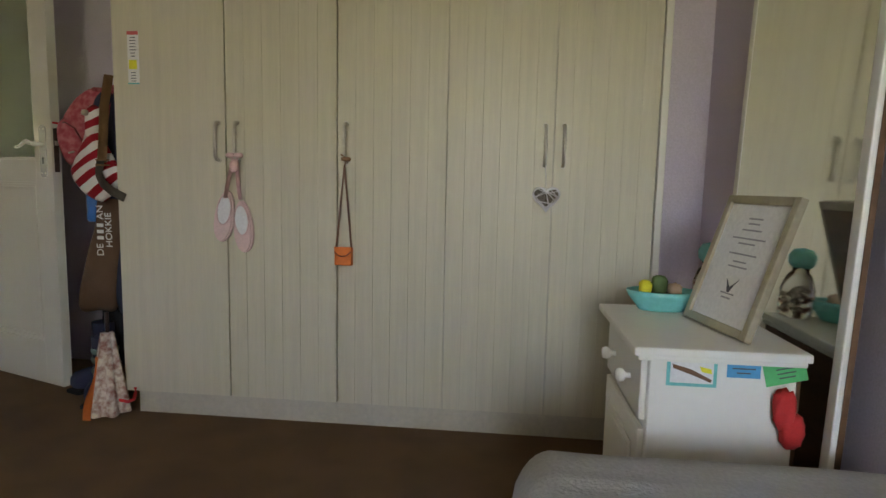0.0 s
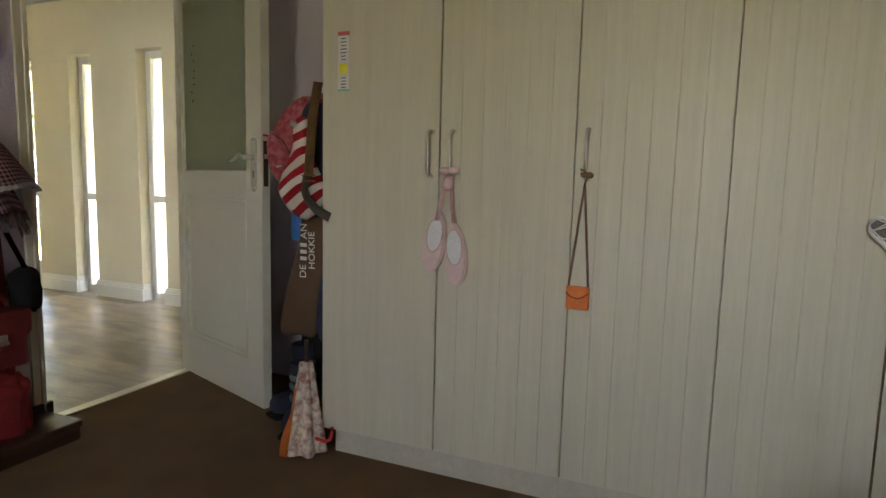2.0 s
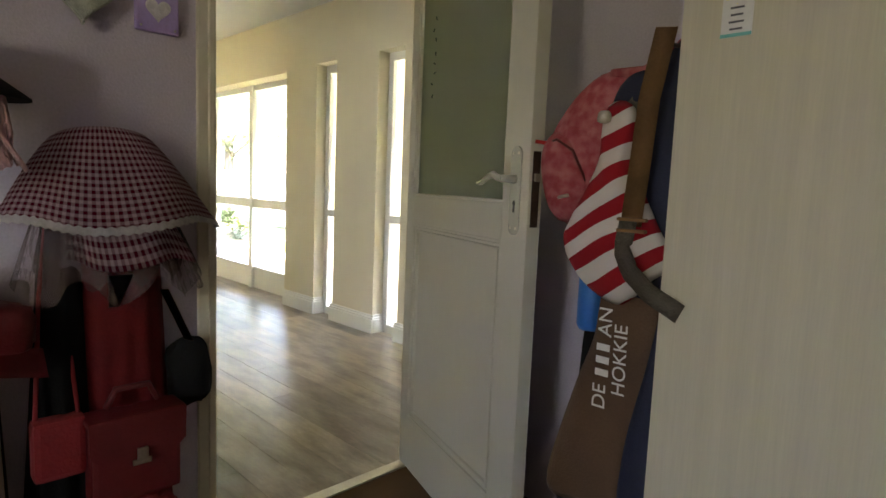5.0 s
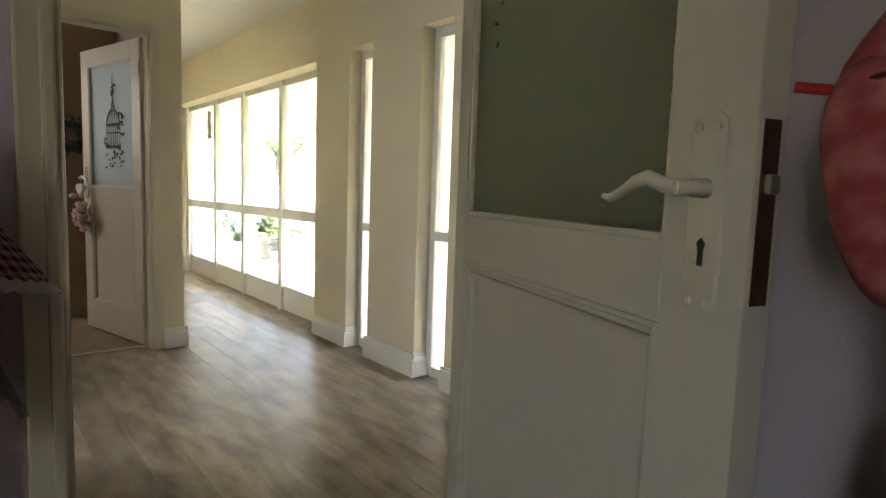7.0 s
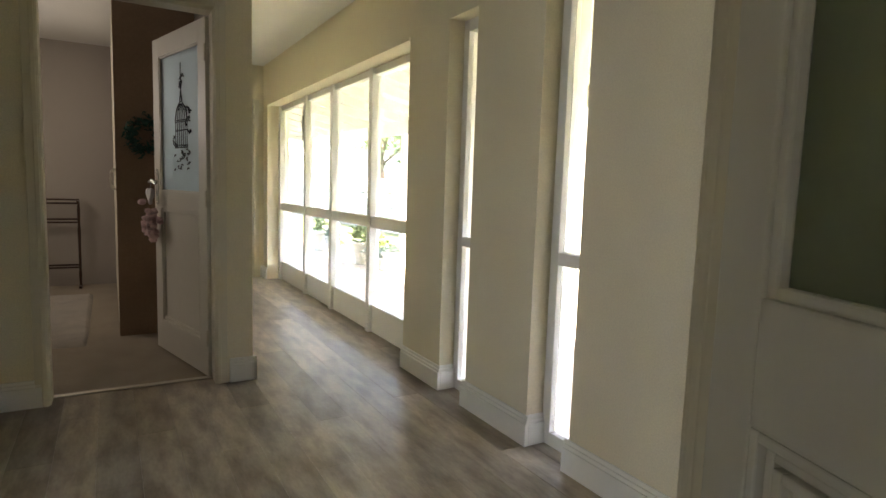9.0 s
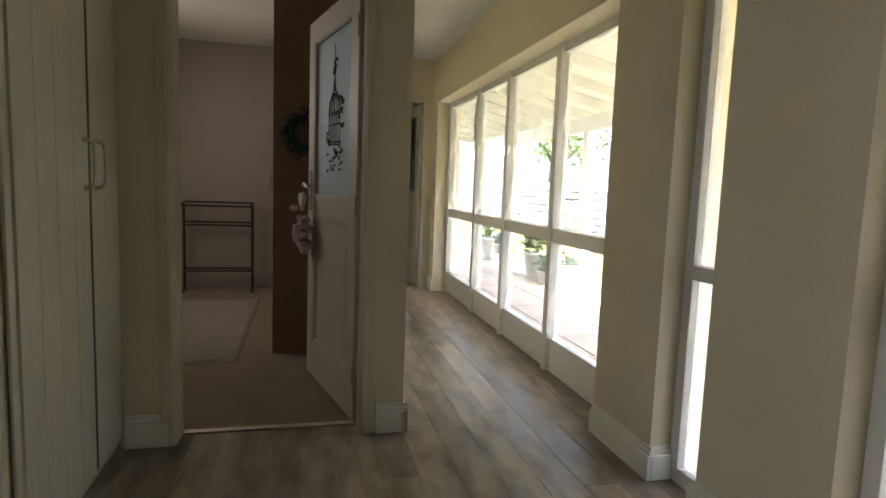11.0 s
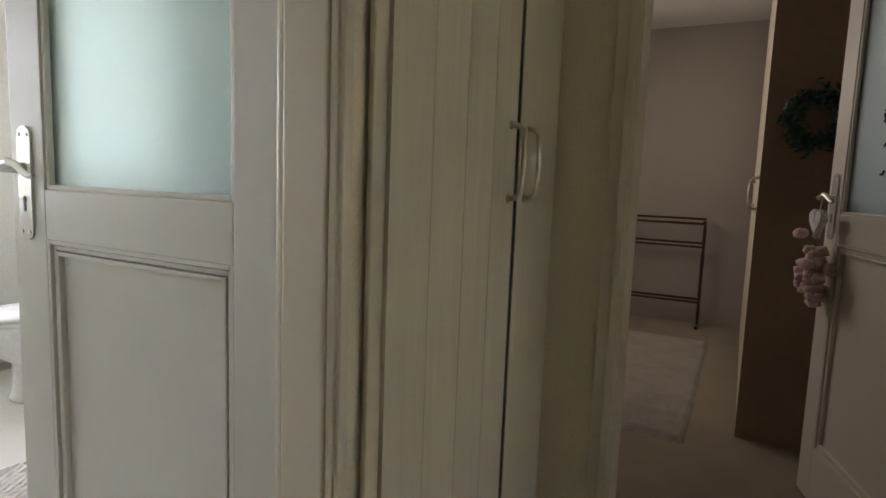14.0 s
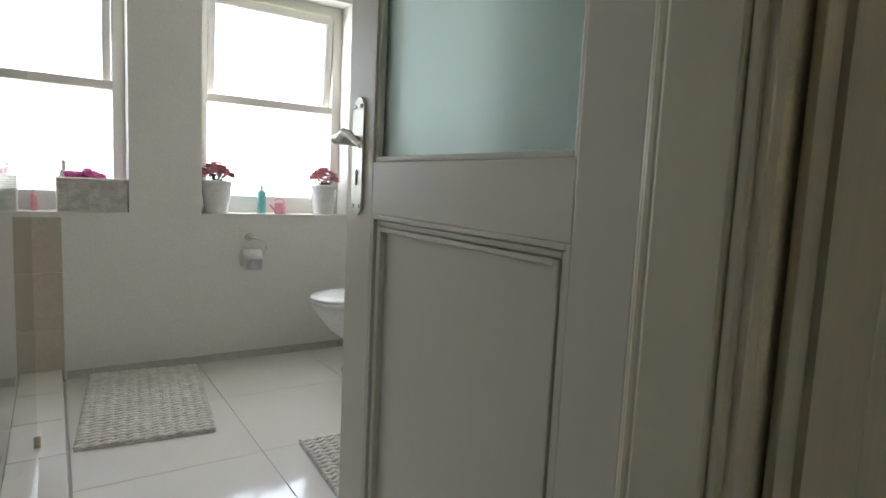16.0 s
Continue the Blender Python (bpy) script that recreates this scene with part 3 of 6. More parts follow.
def half_glass_door(name, hinge, angle, w, label, pane_mat, h=1.965, gb=1.026, pt=0.926, pb=0.19, stile=0.105, flip=1, hs=None, lz=1.08):
    root = thing(name, None, label, "door", m=pose(hinge[0], hinge[1], 0.012, 0, 0, angle))
    root["kind"] = "structure"
    t = 0.02
    gt = h - 0.115
    hs = hs or stile
    bm = bmesh.new()
    for b in ((0, -t, 0, hs, t, h), (w - stile, -t, 0, w, t, h), (hs, -t, 0, w - stile, t, pb), (hs, -t, pt, w - stile, t, gb), (hs, -t, gt, w - stile, t, h)):
        box(bm, *b, bevel=0.0025)
    part("door_leaf_frame", bm, M["doorpaint"], root, local=True)
    part("panel", boxes((hs, -0.004, pb, w - stile, 0.004, pt)), M["doorpaint"], root, local=True)
    part("glass_pane", boxes((hs, -0.004, gb, w - stile, 0.004, gt)), pane_mat, root, "frosted glass pane", local=True)
    for s in (-1, 1):
        bm = bmesh.new()
        for (x0, z0, x1, z1) in ((hs, pb, w - stile, pt),):
            for o, d in ((0.0, 0.0195), (0.011, 0.013), (0.022, 0.016)):
                q = 0.009
                box(bm, x0 + o, 0.003 * s, z0 + o, x0 + o + q, d * s, z1 - o, 0.002)
                box(bm, x1 - o - q, 0.003 * s, z0 + o, x1 - o, d * s, z1 - o, 0.002)
                box(bm, x0 + o + q, 0.003 * s, z0 + o, x1 - o - q, d * s, z0 + o + q, 0.002)
                box(bm, x0 + o + q, 0.003 * s, z1 - o - q, x1 - o - q, d * s, z1 - o, 0.002)
        part("panel_moulding", bm, M["doorpaint"], root, local=True)
        bm = bmesh.new()
        for (x0, z0, x1, z1) in ((hs, gb, w - stile, gt),):
            q = 0.010
            box(bm, x0, 0.004 * s, z0, x0 + q, 0.016 * s, z1, 0.003)
            box(bm, x1 - q, 0.004 * s, z0, x1, 0.016 * s, z1, 0.003)
            box(bm, x0 + q, 0.004 * s, z0, x1 - q, 0.016 * s, z0 + q, 0.003)
            box(bm, x0 + q, 0.004 * s, z1 - q, x1 - q, 0.016 * s, z1, 0.003)
        part("glazing_bead", bm, M["doorpaint"], root, local=True)
        lever(root, w - 0.055, lz, s, -1)
    part("lock_plate", boxes((w, -0.011, 0.97, w + 0.0015, 0.011, 1.16)), M["dark"], root, local=True)
    part("latch", boxes((w + 0.0015, -0.007, 1.085, w + 0.010, 0.006, 1.105), bevel=0.002), M["chrome"], root, local=True)
    bm = bmesh.new()
    for z in (0.22, 1.0, 1.78):
        tube(bm, [(-0.004, flip * 0.024, z - 0.045), (-0.004, flip * 0.024, z + 0.045)], 0.006, 8)
    part("hinge", bm, M["chrome"], root, local=True)
    return root


door_1 = half_glass_door("door_1", (-2.575, 3.095), -19.2, 0.79, "open cream half-glazed panel door with nickel lever", M["frost"], stile=0.12, hs=0.05, lz=1.09)
door_2 = half_glass_door("door_2", (-5.69, 3.118), 194.2, 0.83, "open white half-glazed door with birdcage decal on blue glass", M["blueglass"])
door_3 = half_glass_door("door_3", (-4.682, 2.025), 269.2, 0.725, "open white half-glazed bathroom door", M["paleglass"], hs=0.09, stile=0.115, gb=1.04, pt=0.942, flip=-1)
door_4 = half_glass_door("door_4", (-9.32, 4.09), 191.0, 0.70, "white half-glazed door ajar at the passage end", M["blueglass"])


# ---- hall windows ----
def frame_bars(name, root, bs, bevel=0.004):
    for b in bs:
        part(name, boxes(b, bevel=bevel), M["winpaint"], root)


GY0, GY1 = 4.345, 4.405
win = thing("window_1", (WX[0], 4.4, 0), "wide white-painted timber window with four tall bays", "window")
win["kind"] = "structure"
MUL = [-8.998, -8.014, -7.221, -6.346, -5.482]
for x in MUL:
    part("mullion", boxes((x - 0.032, GY0 - 0.02, 0.0, x + 0.032, GY1, LINTEL), bevel=0.005), M["winpaint"], win)
for a, b in zip(MUL, MUL[1:]):
    a, b = a + 0.032, b - 0.032
    part("kick_panel", boxes((a, GY0 + 0.01, 0.0, b, GY1 - 0.01, 0.185), bevel=0.004), M["winpaint"], win)
    part("sill_bar", boxes((a, GY0, 0.185, b, GY1, 0.212), bevel=0.004), M["winpaint"], win)
    part("transom", boxes((a, GY0 - 0.012, 0.80, b, GY1, 0.885), bevel=0.006), M["winpaint"], win)
    part("head_bar", boxes((a, GY0, LINTEL - 0.07, b, GY1, LINTEL), bevel=0.004), M["winpaint"], win)
    for z0, z1 in ((0.212, 0.80), (0.885, LINTEL - 0.07)):
        p = part("pane", boxes((a, 4.375, z0, b, 4.379, z1)), M["clear"], win)
        p.visible_shadow = False
for n, (a, b) in enumerate(((WX[2], WX[3]), (WX[4], WX[5])), 2):
    w = thing("window_%d" % n, (a, 4.4, 0), "tall narrow white-painted window in a deep reveal", "window")
    w["kind"] = "structure"
    NY0_, NY1_ = 4.29, 4.35
    for x0, x1 in ((a, a + 0.05), (b - 0.05, b)):
        part("window_frame", boxes((x0, NY0_, 0.0, x1, NY1_, LINTEL), bevel=0.004), M["winpaint"], w)
    for z0, z1 in ((0.0, 0.06), (0.80, 0.855), (LINTEL - 0.06, LINTEL)):
        part("rail", boxes((a + 0.05, NY0_, z0, b - 0.05, NY1_, z1), bevel=0.004), M["winpaint"], w)
    for z0, z1 in ((0.06, 0.80), (0.855, LINTEL - 0.06)):
        p = part("pane", boxes((a + 0.05, 4.318, z0, b - 0.05, 4.322, z1)), M["clear"], w)
        p.visible_shadow = False
setting("trim_window_head", boxes((WX[0], 4.19, LINTEL - 0.02, WX[1], 4.345, LINTEL), bevel=0.004), M["cream"], "cream plaster window head", "trim")

# ---- bathroom windows ----
for n, (a, b) in enumerate(BW, 4):
    w = thing("window_%d" % n, (a, BY - 0.2, SILL), "white-painted sash window with its upper sash tilted open", "window")
    w["kind"] = "structure"
    y0, y1 = BY - 0.21, BY - 0.14
    for x0, x1 in ((a, a + 0.055), (b - 0.055, b)):
        part("window_frame", boxes((x0, y0, SILL, x1, y1, BTOP), bevel=0.004), M["winpaint"], w)
    part("sill_rail", boxes((a + 0.055, y0, SILL, b - 0.055, y1, SILL + 0.10), bevel=0.004), M["winpaint"], w)
    part("meeting_rail", boxes((a + 0.055, y0, 1.41, b - 0.055, y1, 1.455), bevel=0.004), M["winpaint"], w)
    part("head_rail", boxes((a + 0.055, y0, BTOP - 0.05, b - 0.055, y1, BTOP), bevel=0.004), M["winpaint"], w)
    part("window_sill", boxes((a, y1, SILL, b, BY + 0.012, SILL + 0.006), bevel=0.003), M["winpaint"], w)
    sash = boxes((a + 0.06, y1 - 0.03, 1.455, a + 0.095, y1 + 0.01, 1.975), (b - 0.095, y1 - 0.03, 1.455, b - 0.06, y1 + 0.01, 1.975),
                 (a + 0.095, y1 - 0.03, 1.935, b - 0.095, y1 + 0.01, 1.975), bevel=0.003)
    bmesh.ops.rotate(sash, cent=(a, y1, 1.975), matrix=Matrix.Rotation(radians(-4), 3, "X"), verts=sash.verts)
    part("sash", sash, M["winpaint"], w)
    for z0, z1 in ((SILL + 0.10, 1.41), (1.455, BTOP - 0.05)):
        p = part("pane", boxes((a + 0.055, y0 + 0.02, z0, b - 0.055, y0 + 0.024, z1)), M["opal"], w, "frosted pane")
        p.visible_shadow = False
    st = bmesh.new()
    tube(st, [(b - 0.35, y1 + 0.0, 1.455), (b - 0.36, y1 + 0.03, 1.525), (b - 0.38, y1 + 0.05, 1.555)], 0.005, 6)
    part("stay", st, M["chrome"], w)

# ---- wardrobe ----
WY = 2.597
SEAM = [-1.384, -0.934, -0.500, -0.087, 0.297, 0.66]
ward = thing("wardrobe", (-0.35, 2.9, 0), "tall cream woodgrain built-in wardrobe with five grooved doors", "wardrobe")
part("body", boxes((-1.379, WY + 0.022, 0.10, 0.66, 3.24, 2.44)), M["carcass"], ward)
part("plinth", boxes((-1.352, WY + 0.045, 0.0, 0.66, WY + 0.07, 0.10)), M["carcass"], ward)
part("end_trim", boxes((0.6605, WY - 0.012, 0.0, 0.685, WY + 0.10, 2.44), bevel=0.003), M["winpaint"], ward, "white end trim")


def grooved(bm, x0, x1, y, z0, z1, n, th=0.019, depth=0.0018, gap=0.003, sgn=1):
    """A door leaf with routed vertical grooves on its face; sgn: 1 faces -y, -1 faces +y."""
    prof = [(x0, y)]
    for i in range(1, n):
        g = x0 + (x1 - x0) * i / n
        prof += [(g - gap / 2, y), (g - gap / 6, y + sgn * depth), (g + gap / 6, y + sgn * depth), (g + gap / 2, y)]
    prof += [(x1, y), (x1, y + sgn * th), (x0, y + sgn * th)]
    lo, hi = [bm.verts.new((a, c, z0)) for a, c in prof], [bm.verts.new((a, c, z1)) for a, c in prof]
    m = len(prof)
    for i in range(m):
        bm.faces.new((lo[i], lo[(i + 1) % m], hi[(i + 1) % m], hi[i]))
    bm.faces.new(lo[::-1])
    bm.faces.new(hi)
    return bm


def d_handle(parent, x, y, z0, z1, out=-1):
    bm = bmesh.new()
    pts = [(x, y, z0), (x, y + out * 0.018, z0 + 0.002), (x, y + out * 0.030, z0 + 0.014), (x, y + out * 0.033, (z0 + z1) / 2),
           (x, y + out * 0.030, z1 - 0.014), (x, y + out * 0.018, z1 - 0.002), (x, y, z1)]
    tube(bm, pts, 0.0068, 10)
    for z in (z0, z1):
        lathe_y(bm, (x, y + out * 0.0002, z), 0.010, out * 0.004)
    part("handle", bm, M["chrome"], parent, "satin nickel bow handle")


leafs = []
for k in range(5):
    a, b = SEAM[k] + 0.003, SEAM[k + 1] - 0.003
    bm = grooved(bmesh.new(), a, b, WY, 0.105, 2.43, 6 if k else 1)
    leafs.append(part("door", bm, M["foil"], ward))
for k, x in ((0, -0.963), (1, -0.887), (2, -0.464), (3, 0.266), (4, 0.332)):
    d_handle(leafs[k], x, WY, 1.037, 1.18)

# ---- hall cupboard ----
cup = thing("hall_cupboard", (-5.05, 1.85, 0), "tall cream built-in hall cupboard with two doors", "cupboard")
CY = 2.168
part("body", boxes((-5.615, 1.785, 0.0, -4.805, CY - 0.03, 2.39)), M["carcass"], cup)
part("side_post", boxes((-4.78, CY - 0.018, 0.0, -4.708, CY - 0.008, 2.39), bevel=0.003), M["foil"], cup)
cds = []
for a, b in ((-5.258, -4.742), (-5.565, -5.282)):
    bm = grooved(bmesh.new(), a, b, CY, 0.06, 2.37, 4 if a > -5.27 else 1, depth=0.0011, gap=0.003, sgn=-1)
    cds.append(part("door", bm, M["foil"], cup))
d_handle(cds[0], -5.222, CY, 1.065, 1.225, out=1)
d_handle(cds[1], -5.325, CY, 1.065, 1.225, out=1)
# near-flush black strip: the shade in the slit between the doors, as colour
part("gap_strip", boxes((-5.2815, CY - 0.010, 0.06, -5.2585, CY - 0.0025, 2.37)), M["decal"], cup, "black strip standing in for shade between the doors")


# ---- bedroom things ----
def disc(bm, c, r, h, n=20):
    return lathe(bm, c, [(r * 0.96, 0), (r, h * 0.2), (r, h * 0.8), (r * 0.96, h)], n)


def bars(rows, material, parent, m, w, gap_z, hgt, seed=1, name="text_line", depth=0.0006):
    """Rows of unreadable writing as thin bars."""
    r = random.Random(seed)
    for k in range(rows):
        ww = w * r.uniform(0.55, 1.0)
        bm = bmesh.new()
        box(bm, -ww / 2, -depth, -k * gap_z - hgt / 2, ww / 2, 0, -k * gap_z + hgt / 2)
        bmesh.ops.transform(bm, matrix=m, verts=bm.verts)
        part(name, bm, material, parent)


# poster strip on the wardrobe
st = thing("timetable_strip", (-1.317, WY, 1.41), "narrow white printed paper strip with yellow highlight", "paper")
part("sheet", boxes((-1.339, WY - 0.002, 1.312, -1.294, WY - 0.0005, 1.508)), M["paper"], st)
part("header", boxes((-1.339, WY - 0.0032, 1.495, -1.294, WY - 0.002, 1.508)), M["redink"], st)
part("footer", boxes((-1.339, WY - 0.0032, 1.312, -1.294, WY - 0.002, 1.317)), M["teal"], st)
part("highlight", disc(boxes((-1.334, WY - 0.0032, 1.368, -1.302, WY - 0.002, 1.402)), (-1.318, WY - 0.002, 1.36), 0.0005, 0.001), M["yellow"], st)
bars(7, M["ink"], st, Matrix.Translation((-1.317, WY - 0.002, 1.485)), 0.03, 0.0115, 0.003, 3)
bars(4, M["ink"], st, Matrix.Translation((-1.317, WY - 0.002, 1.355)), 0.03, 0.0105, 0.003, 4)
shift(st, 0.020, 0, 0.008)

# ballet slippers hanging from a handle
sl = thing("ballet_slipper_ornament", (-0.925, WY - 0.02, 0.7), "pair of pale pink ballet slippers hanging by a ribbon", "ornament")
for dx, dz, tilt in ((-0.040, 0.030, 9), (0.034, -0.008, -4)):
    bm = bmesh.new()
    pts = []
    for k in range(28):
        q = 2 * math.pi * k / 28
        a = math.sin(q)
        pts.append((0.038 * math.cos(q) * (1 - 0.16 * a), 0.100 * a))
    outline(bm, pts, 0.026, pose(-0.925 + dx, WY - 0.032, 0.765 + dz, 0, tilt, 0))
    bmesh.ops.bevel(bm, geom=list(bm.edges), offset=0.006, segments=2, affect="EDGES")
    sp = part("slipper", bm, M["palepink"], sl)
    bm = bmesh.new()
    outline(bm, [(0.025 * math.cos(2 * math.pi * k / 20), 0.055 * math.sin(2 * math.pi * k / 20) + 0.025) for k in range(20)], 0.002,
            pose(-0.925 + dx, WY - 0.0345, 0.765 + dz, 0, tilt, 0))
    part("insole", bm, M["white"], sp)
    bm = bmesh.new()
    tube(bm, [pose(-0.925 + dx, WY - 0.034, 0.765 + dz, 0, tilt, 0) @ Vector((0.027 * math.cos(2 * math.pi * k / 20), 0, 0.057 * math.sin(2 * math.pi * k / 20) + 0.025)) for k in range(20)], 0.0022, 5, True)
    part("binding", bm, M["pink"], sp)
bm = bmesh.new()
for x0, x1 in ((-0.955, -0.918), (-0.895, -0.912)):
    sheet(bm, lambda u, v, a=x0, b=x1: (a + (b - a) * v + (u - 0.5) * 0.016, WY - 0.034 - 0.004 * math.sin(v * 5), 0.86 + 0.17 * v), 2, 10, 0.0015)
part("ribbon", bm, M["pink"], sl)
bm = bmesh.new()
for s in (-1, 1):
    blob(bm, (-0.915 + s * 0.016, WY - 0.036, 1.025), (0.018, 0.008, 0.010), s, 0.2, 2)
blob(bm, (-0.917, WY - 0.036, 0.985), (0.017, 0.008, 0.024), 3, 0.3, 2)
part("bow", bm, M["pink"], sl)
shift(sl, 0.030, 0, 0.030)

# orange pouch on a cord
po = thing("small_pouch", (-0.5, WY - 0.02, 0.67), "small orange leather pouch hanging on a long strap", "pouch")
part("body", boxes((-0.536, WY - 0.034, 0.632, -0.470, WY - 0.006, 0.700), bevel=0.005), M["orange"], po)
bm = bmesh.new()
outline(bm, [(-0.536, 0.703), (-0.470, 0.703), (-0.474, 0.676), (-0.503, 0.664), (-0.532, 0.676)], -0.004, Matrix.Translation((0, WY - 0.034, 0)))
part("flap", bm, M["orange"], po)
bm = bmesh.new()
tube(bm, [(-0.535, WY - 0.04, 0.685), (-0.520, WY - 0.041, 0.672), (-0.503, WY - 0.041, 0.667), (-0.486, WY - 0.041, 0.672), (-0.471, WY - 0.04, 0.685)], 0.0016, 5)
part("stitching", bm, M["maroon"], po)
bm = bmesh.new()
for x0 in (-0.532, -0.474):
    sheet(bm, lambda u, v, a=x0: (a + (-0.497 - a) * v + (u - 0.5) * 0.007, WY - 0.02 - 0.014 * v, 0.70 + 0.30 * v), 1, 8, 0.002)
part("strap", bm, M["pinkstrap"], po)
bm = bmesh.new()
blob(bm, (-0.492, WY - 0.036, 1.028), (0.018, 0.007, 0.008), 2, 0.4, 2)
tube(bm, [(-0.497, WY - 0.036, 1.0), (-0.488, WY - 0.038, 1.03), (-0.510, WY - 0.038, 1.045)], 0.003, 6)
part("knot", bm, M["tan"], po)
shift(po, 0.034, 0, 0.020)

# white wicker heart
he = thing("heart_ornament", (0.272, WY - 0.01, 0.9), "white twig heart hanging from a handle", "ornament")
hp = [(x + 0.272, z + 0.905) for x, z in heart(0.047)]
bm = bmesh.new()
outline(bm, hp, 0.010, Matrix.Translation((0, WY - 0.014, 0)))
part("heart", bm, M["tulle"], he)
bm = bmesh.new()
rh = random.Random(4)
tube(bm, [(x, WY - 0.016, z) for x, z in hp], 0.0045, 6, True)
for k in range(26):
    i, j = rh.randrange(28), rh.randrange(28)
    a, b = hp[i], hp[j]
    tube(bm, [(a[0], WY - 0.015, a[1]), ((a[0] + b[0]) / 2, WY - 0.019, (a[1] + b[1]) / 2), (b[0], WY - 0.015, b[1])], 0.0016, 4)
part("twigs", bm, M["white"], he, "white painted twigs")
bm = tube(bmesh.new(), [(0.270, WY - 0.015, 0.945), (0.264, WY - 0.028, 1.04)], 0.0015, 5)
part("cord", bm, M["white"], he)
shift(he, 0.004, 0, 0.018)

# bedside cabinet
NX0, NX1, NY0, NY1, NZ = 0.41, 0.725, 1.627, 2.05, 0.648
ns = thing("bedside_cabinet", (0.6, 1.83, 0), "white-painted wooden bedside cabinet with drawer and door", "cabinet")
part("body", boxes((NX0 + 0.02, NY0 + 0.015, 0.0, NX1 - 0.01, NY1 - 0.015, NZ - 0.028), bevel=0.004), M["winpaint"], ns)
part("side_panel", boxes((NX1 - 0.0095, NY0 + 0.015, 0.0, NX1 - 0.003, NY1 - 0.015, NZ - 0.031)), M["brown"], ns, "bare brown wooden side")
part("top", boxes((NX0 - 0.018, NY0 - 0.012, NZ - 0.018, NX1 + 0.005, NY1 + 0.006, NZ), (NX0 - 0.008, NY0 - 0.004, NZ - 0.03, NX1, NY1, NZ - 0.018), bevel=0.005), M["winpaint"], ns)
dr = part("drawer_front", boxes((NX0 + 0.006, NY0 + 0.03, 0.482, NX0 + 0.02, NY1 - 0.03, 0.61), bevel=0.004), M["winpaint"], ns)
dd = part("door", boxes((NX0 + 0.006, NY0 + 0.03, 0.05, NX0 + 0.02, NY1 - 0.03, 0.462), bevel=0.004), M["winpaint"], ns)
part("door_panel", boxes((NX0 + 0.0, NY0 + 0.09, 0.11, NX0 + 0.006, NY1 - 0.09, 0.40), bevel=0.005), M["winpaint"], dd)
bm = bmesh.new()
for y0, y1, z0, z1 in ((NY0 + 0.075, NY0 + 0.09, 0.095, 0.415), (NY1 - 0.09, NY1 - 0.075, 0.095, 0.415), (NY0 + 0.09, NY1 - 0.09, 0.095, 0.11), (NY0 + 0.09, NY1 - 0.09, 0.40, 0.415)):
    box(bm, NX0 + 0.002, y0, z0, NX0 + 0.006, y1, z1, bevel=0.0015)
part("moulding", bm, M["winpaint"], dd)


def knob(parent, x, y, z):
    bm = lathe(bmesh.new(), (0, 0, 0), [(0.007, 0), (0.006, 0.010), (0.014, 0.016), (0.016, 0.024), (0.012, 0.032), (0.004, 0.034)], 16)
    bmesh.ops.transform(bm, matrix=Matrix.Translation((x, y, z)) @ Matrix.Rotation(radians(-90), 4, "Y"), verts=bm.verts)
    part("knob", bm, M["whiteglaze"], parent, "white ceramic knob")


knob(dr, NX0 + 0.006, NY0 + 0.12, 0.548)
knob(dr, NX0 + 0.006, NY1 - 0.13, 0.548)
knob(dd, NX0 + 0.006, NY0 + 0.065, 0.31)

# cards on the cabinet's side
SY = NY0 + 0.0145
cd = thing("postcard", (0.5, SY, 0.5), "small picture postcard stuck on the cabinet", "card")
part("sheet", boxes((0.432, SY - 0.0015, 0.505, 0.530, SY, 0.565)), M["teal"], cd)
part("picture", boxes((0.439, SY - 0.0022, 0.512, 0.523, SY - 0.0015, 0.559)), M["paper"], cd)
bm = bmesh.new()
outline(bm, [(0.442, 0.551), (0.48, 0.541), (0.520, 0.521), (0.518, 0.515), (0.48, 0.530), (0.444, 0.542)], -0.0006, Matrix.Translation((0, SY - 0.0022, 0)))
part("picture_shape", bm, M["brown"], cd)
bm = bmesh.new()
outline(bm, [(0.495, 0.548), (0.518, 0.543), (0.52, 0.533), (0.50, 0.537)], -0.0006, Matrix.Translation((0, SY - 0.0029, 0)))
part("picture_shape", bm, M["yellow"], cd)
cb = thing("blue_card", (0.6, SY, 0.53), "bright blue note card stuck on the cabinet", "card")
part("sheet", boxes((0.549, SY - 0.0015, 0.528, 0.613, SY, 0.565)), M["bluecard"], cb)
bars(3, M["ink"], cb, Matrix.Translation((0.581, SY - 0.0015, 0.556)), 0.045, 0.009, 0.0025, 8)
cg = thing("green_card", (0.72, SY, 0.53), "bright green note card stuck askew on the cabinet", "card")
bm = boxes((-0.040, -0.0015, -0.022, 0.040, 0, 0.022))
bmesh.ops.transform(bm, matrix=pose(0.660, SY, 0.543, 0, -14, 0), verts=bm.verts)
part("sheet", bm, M["green"], cg)
bars(3, M["ink"], cg, pose(0.660, SY - 0.0015, 0.552, 0, -14, 0), 0.05, 0.009, 0.0025, 9)
rc = thing("red_pouch", (0.73, SY - 0.015, 0.42), "small red cloth pouch hanging on the cabinet", "pouch")
bm = bmesh.new()
blob(bm, (0.655, SY - 0.018, 0.475), (0.020, 0.013, 0.038), 1, 0.3, 3)
blob(bm, (0.672, SY - 0.018, 0.430), (0.022, 0.014, 0.036), 2, 0.3, 3)
part("body", bm, M["redbright"], rc)
for card in (cd, cb, cg, rc):
    shift(card, 0.031, 0, 0.060)

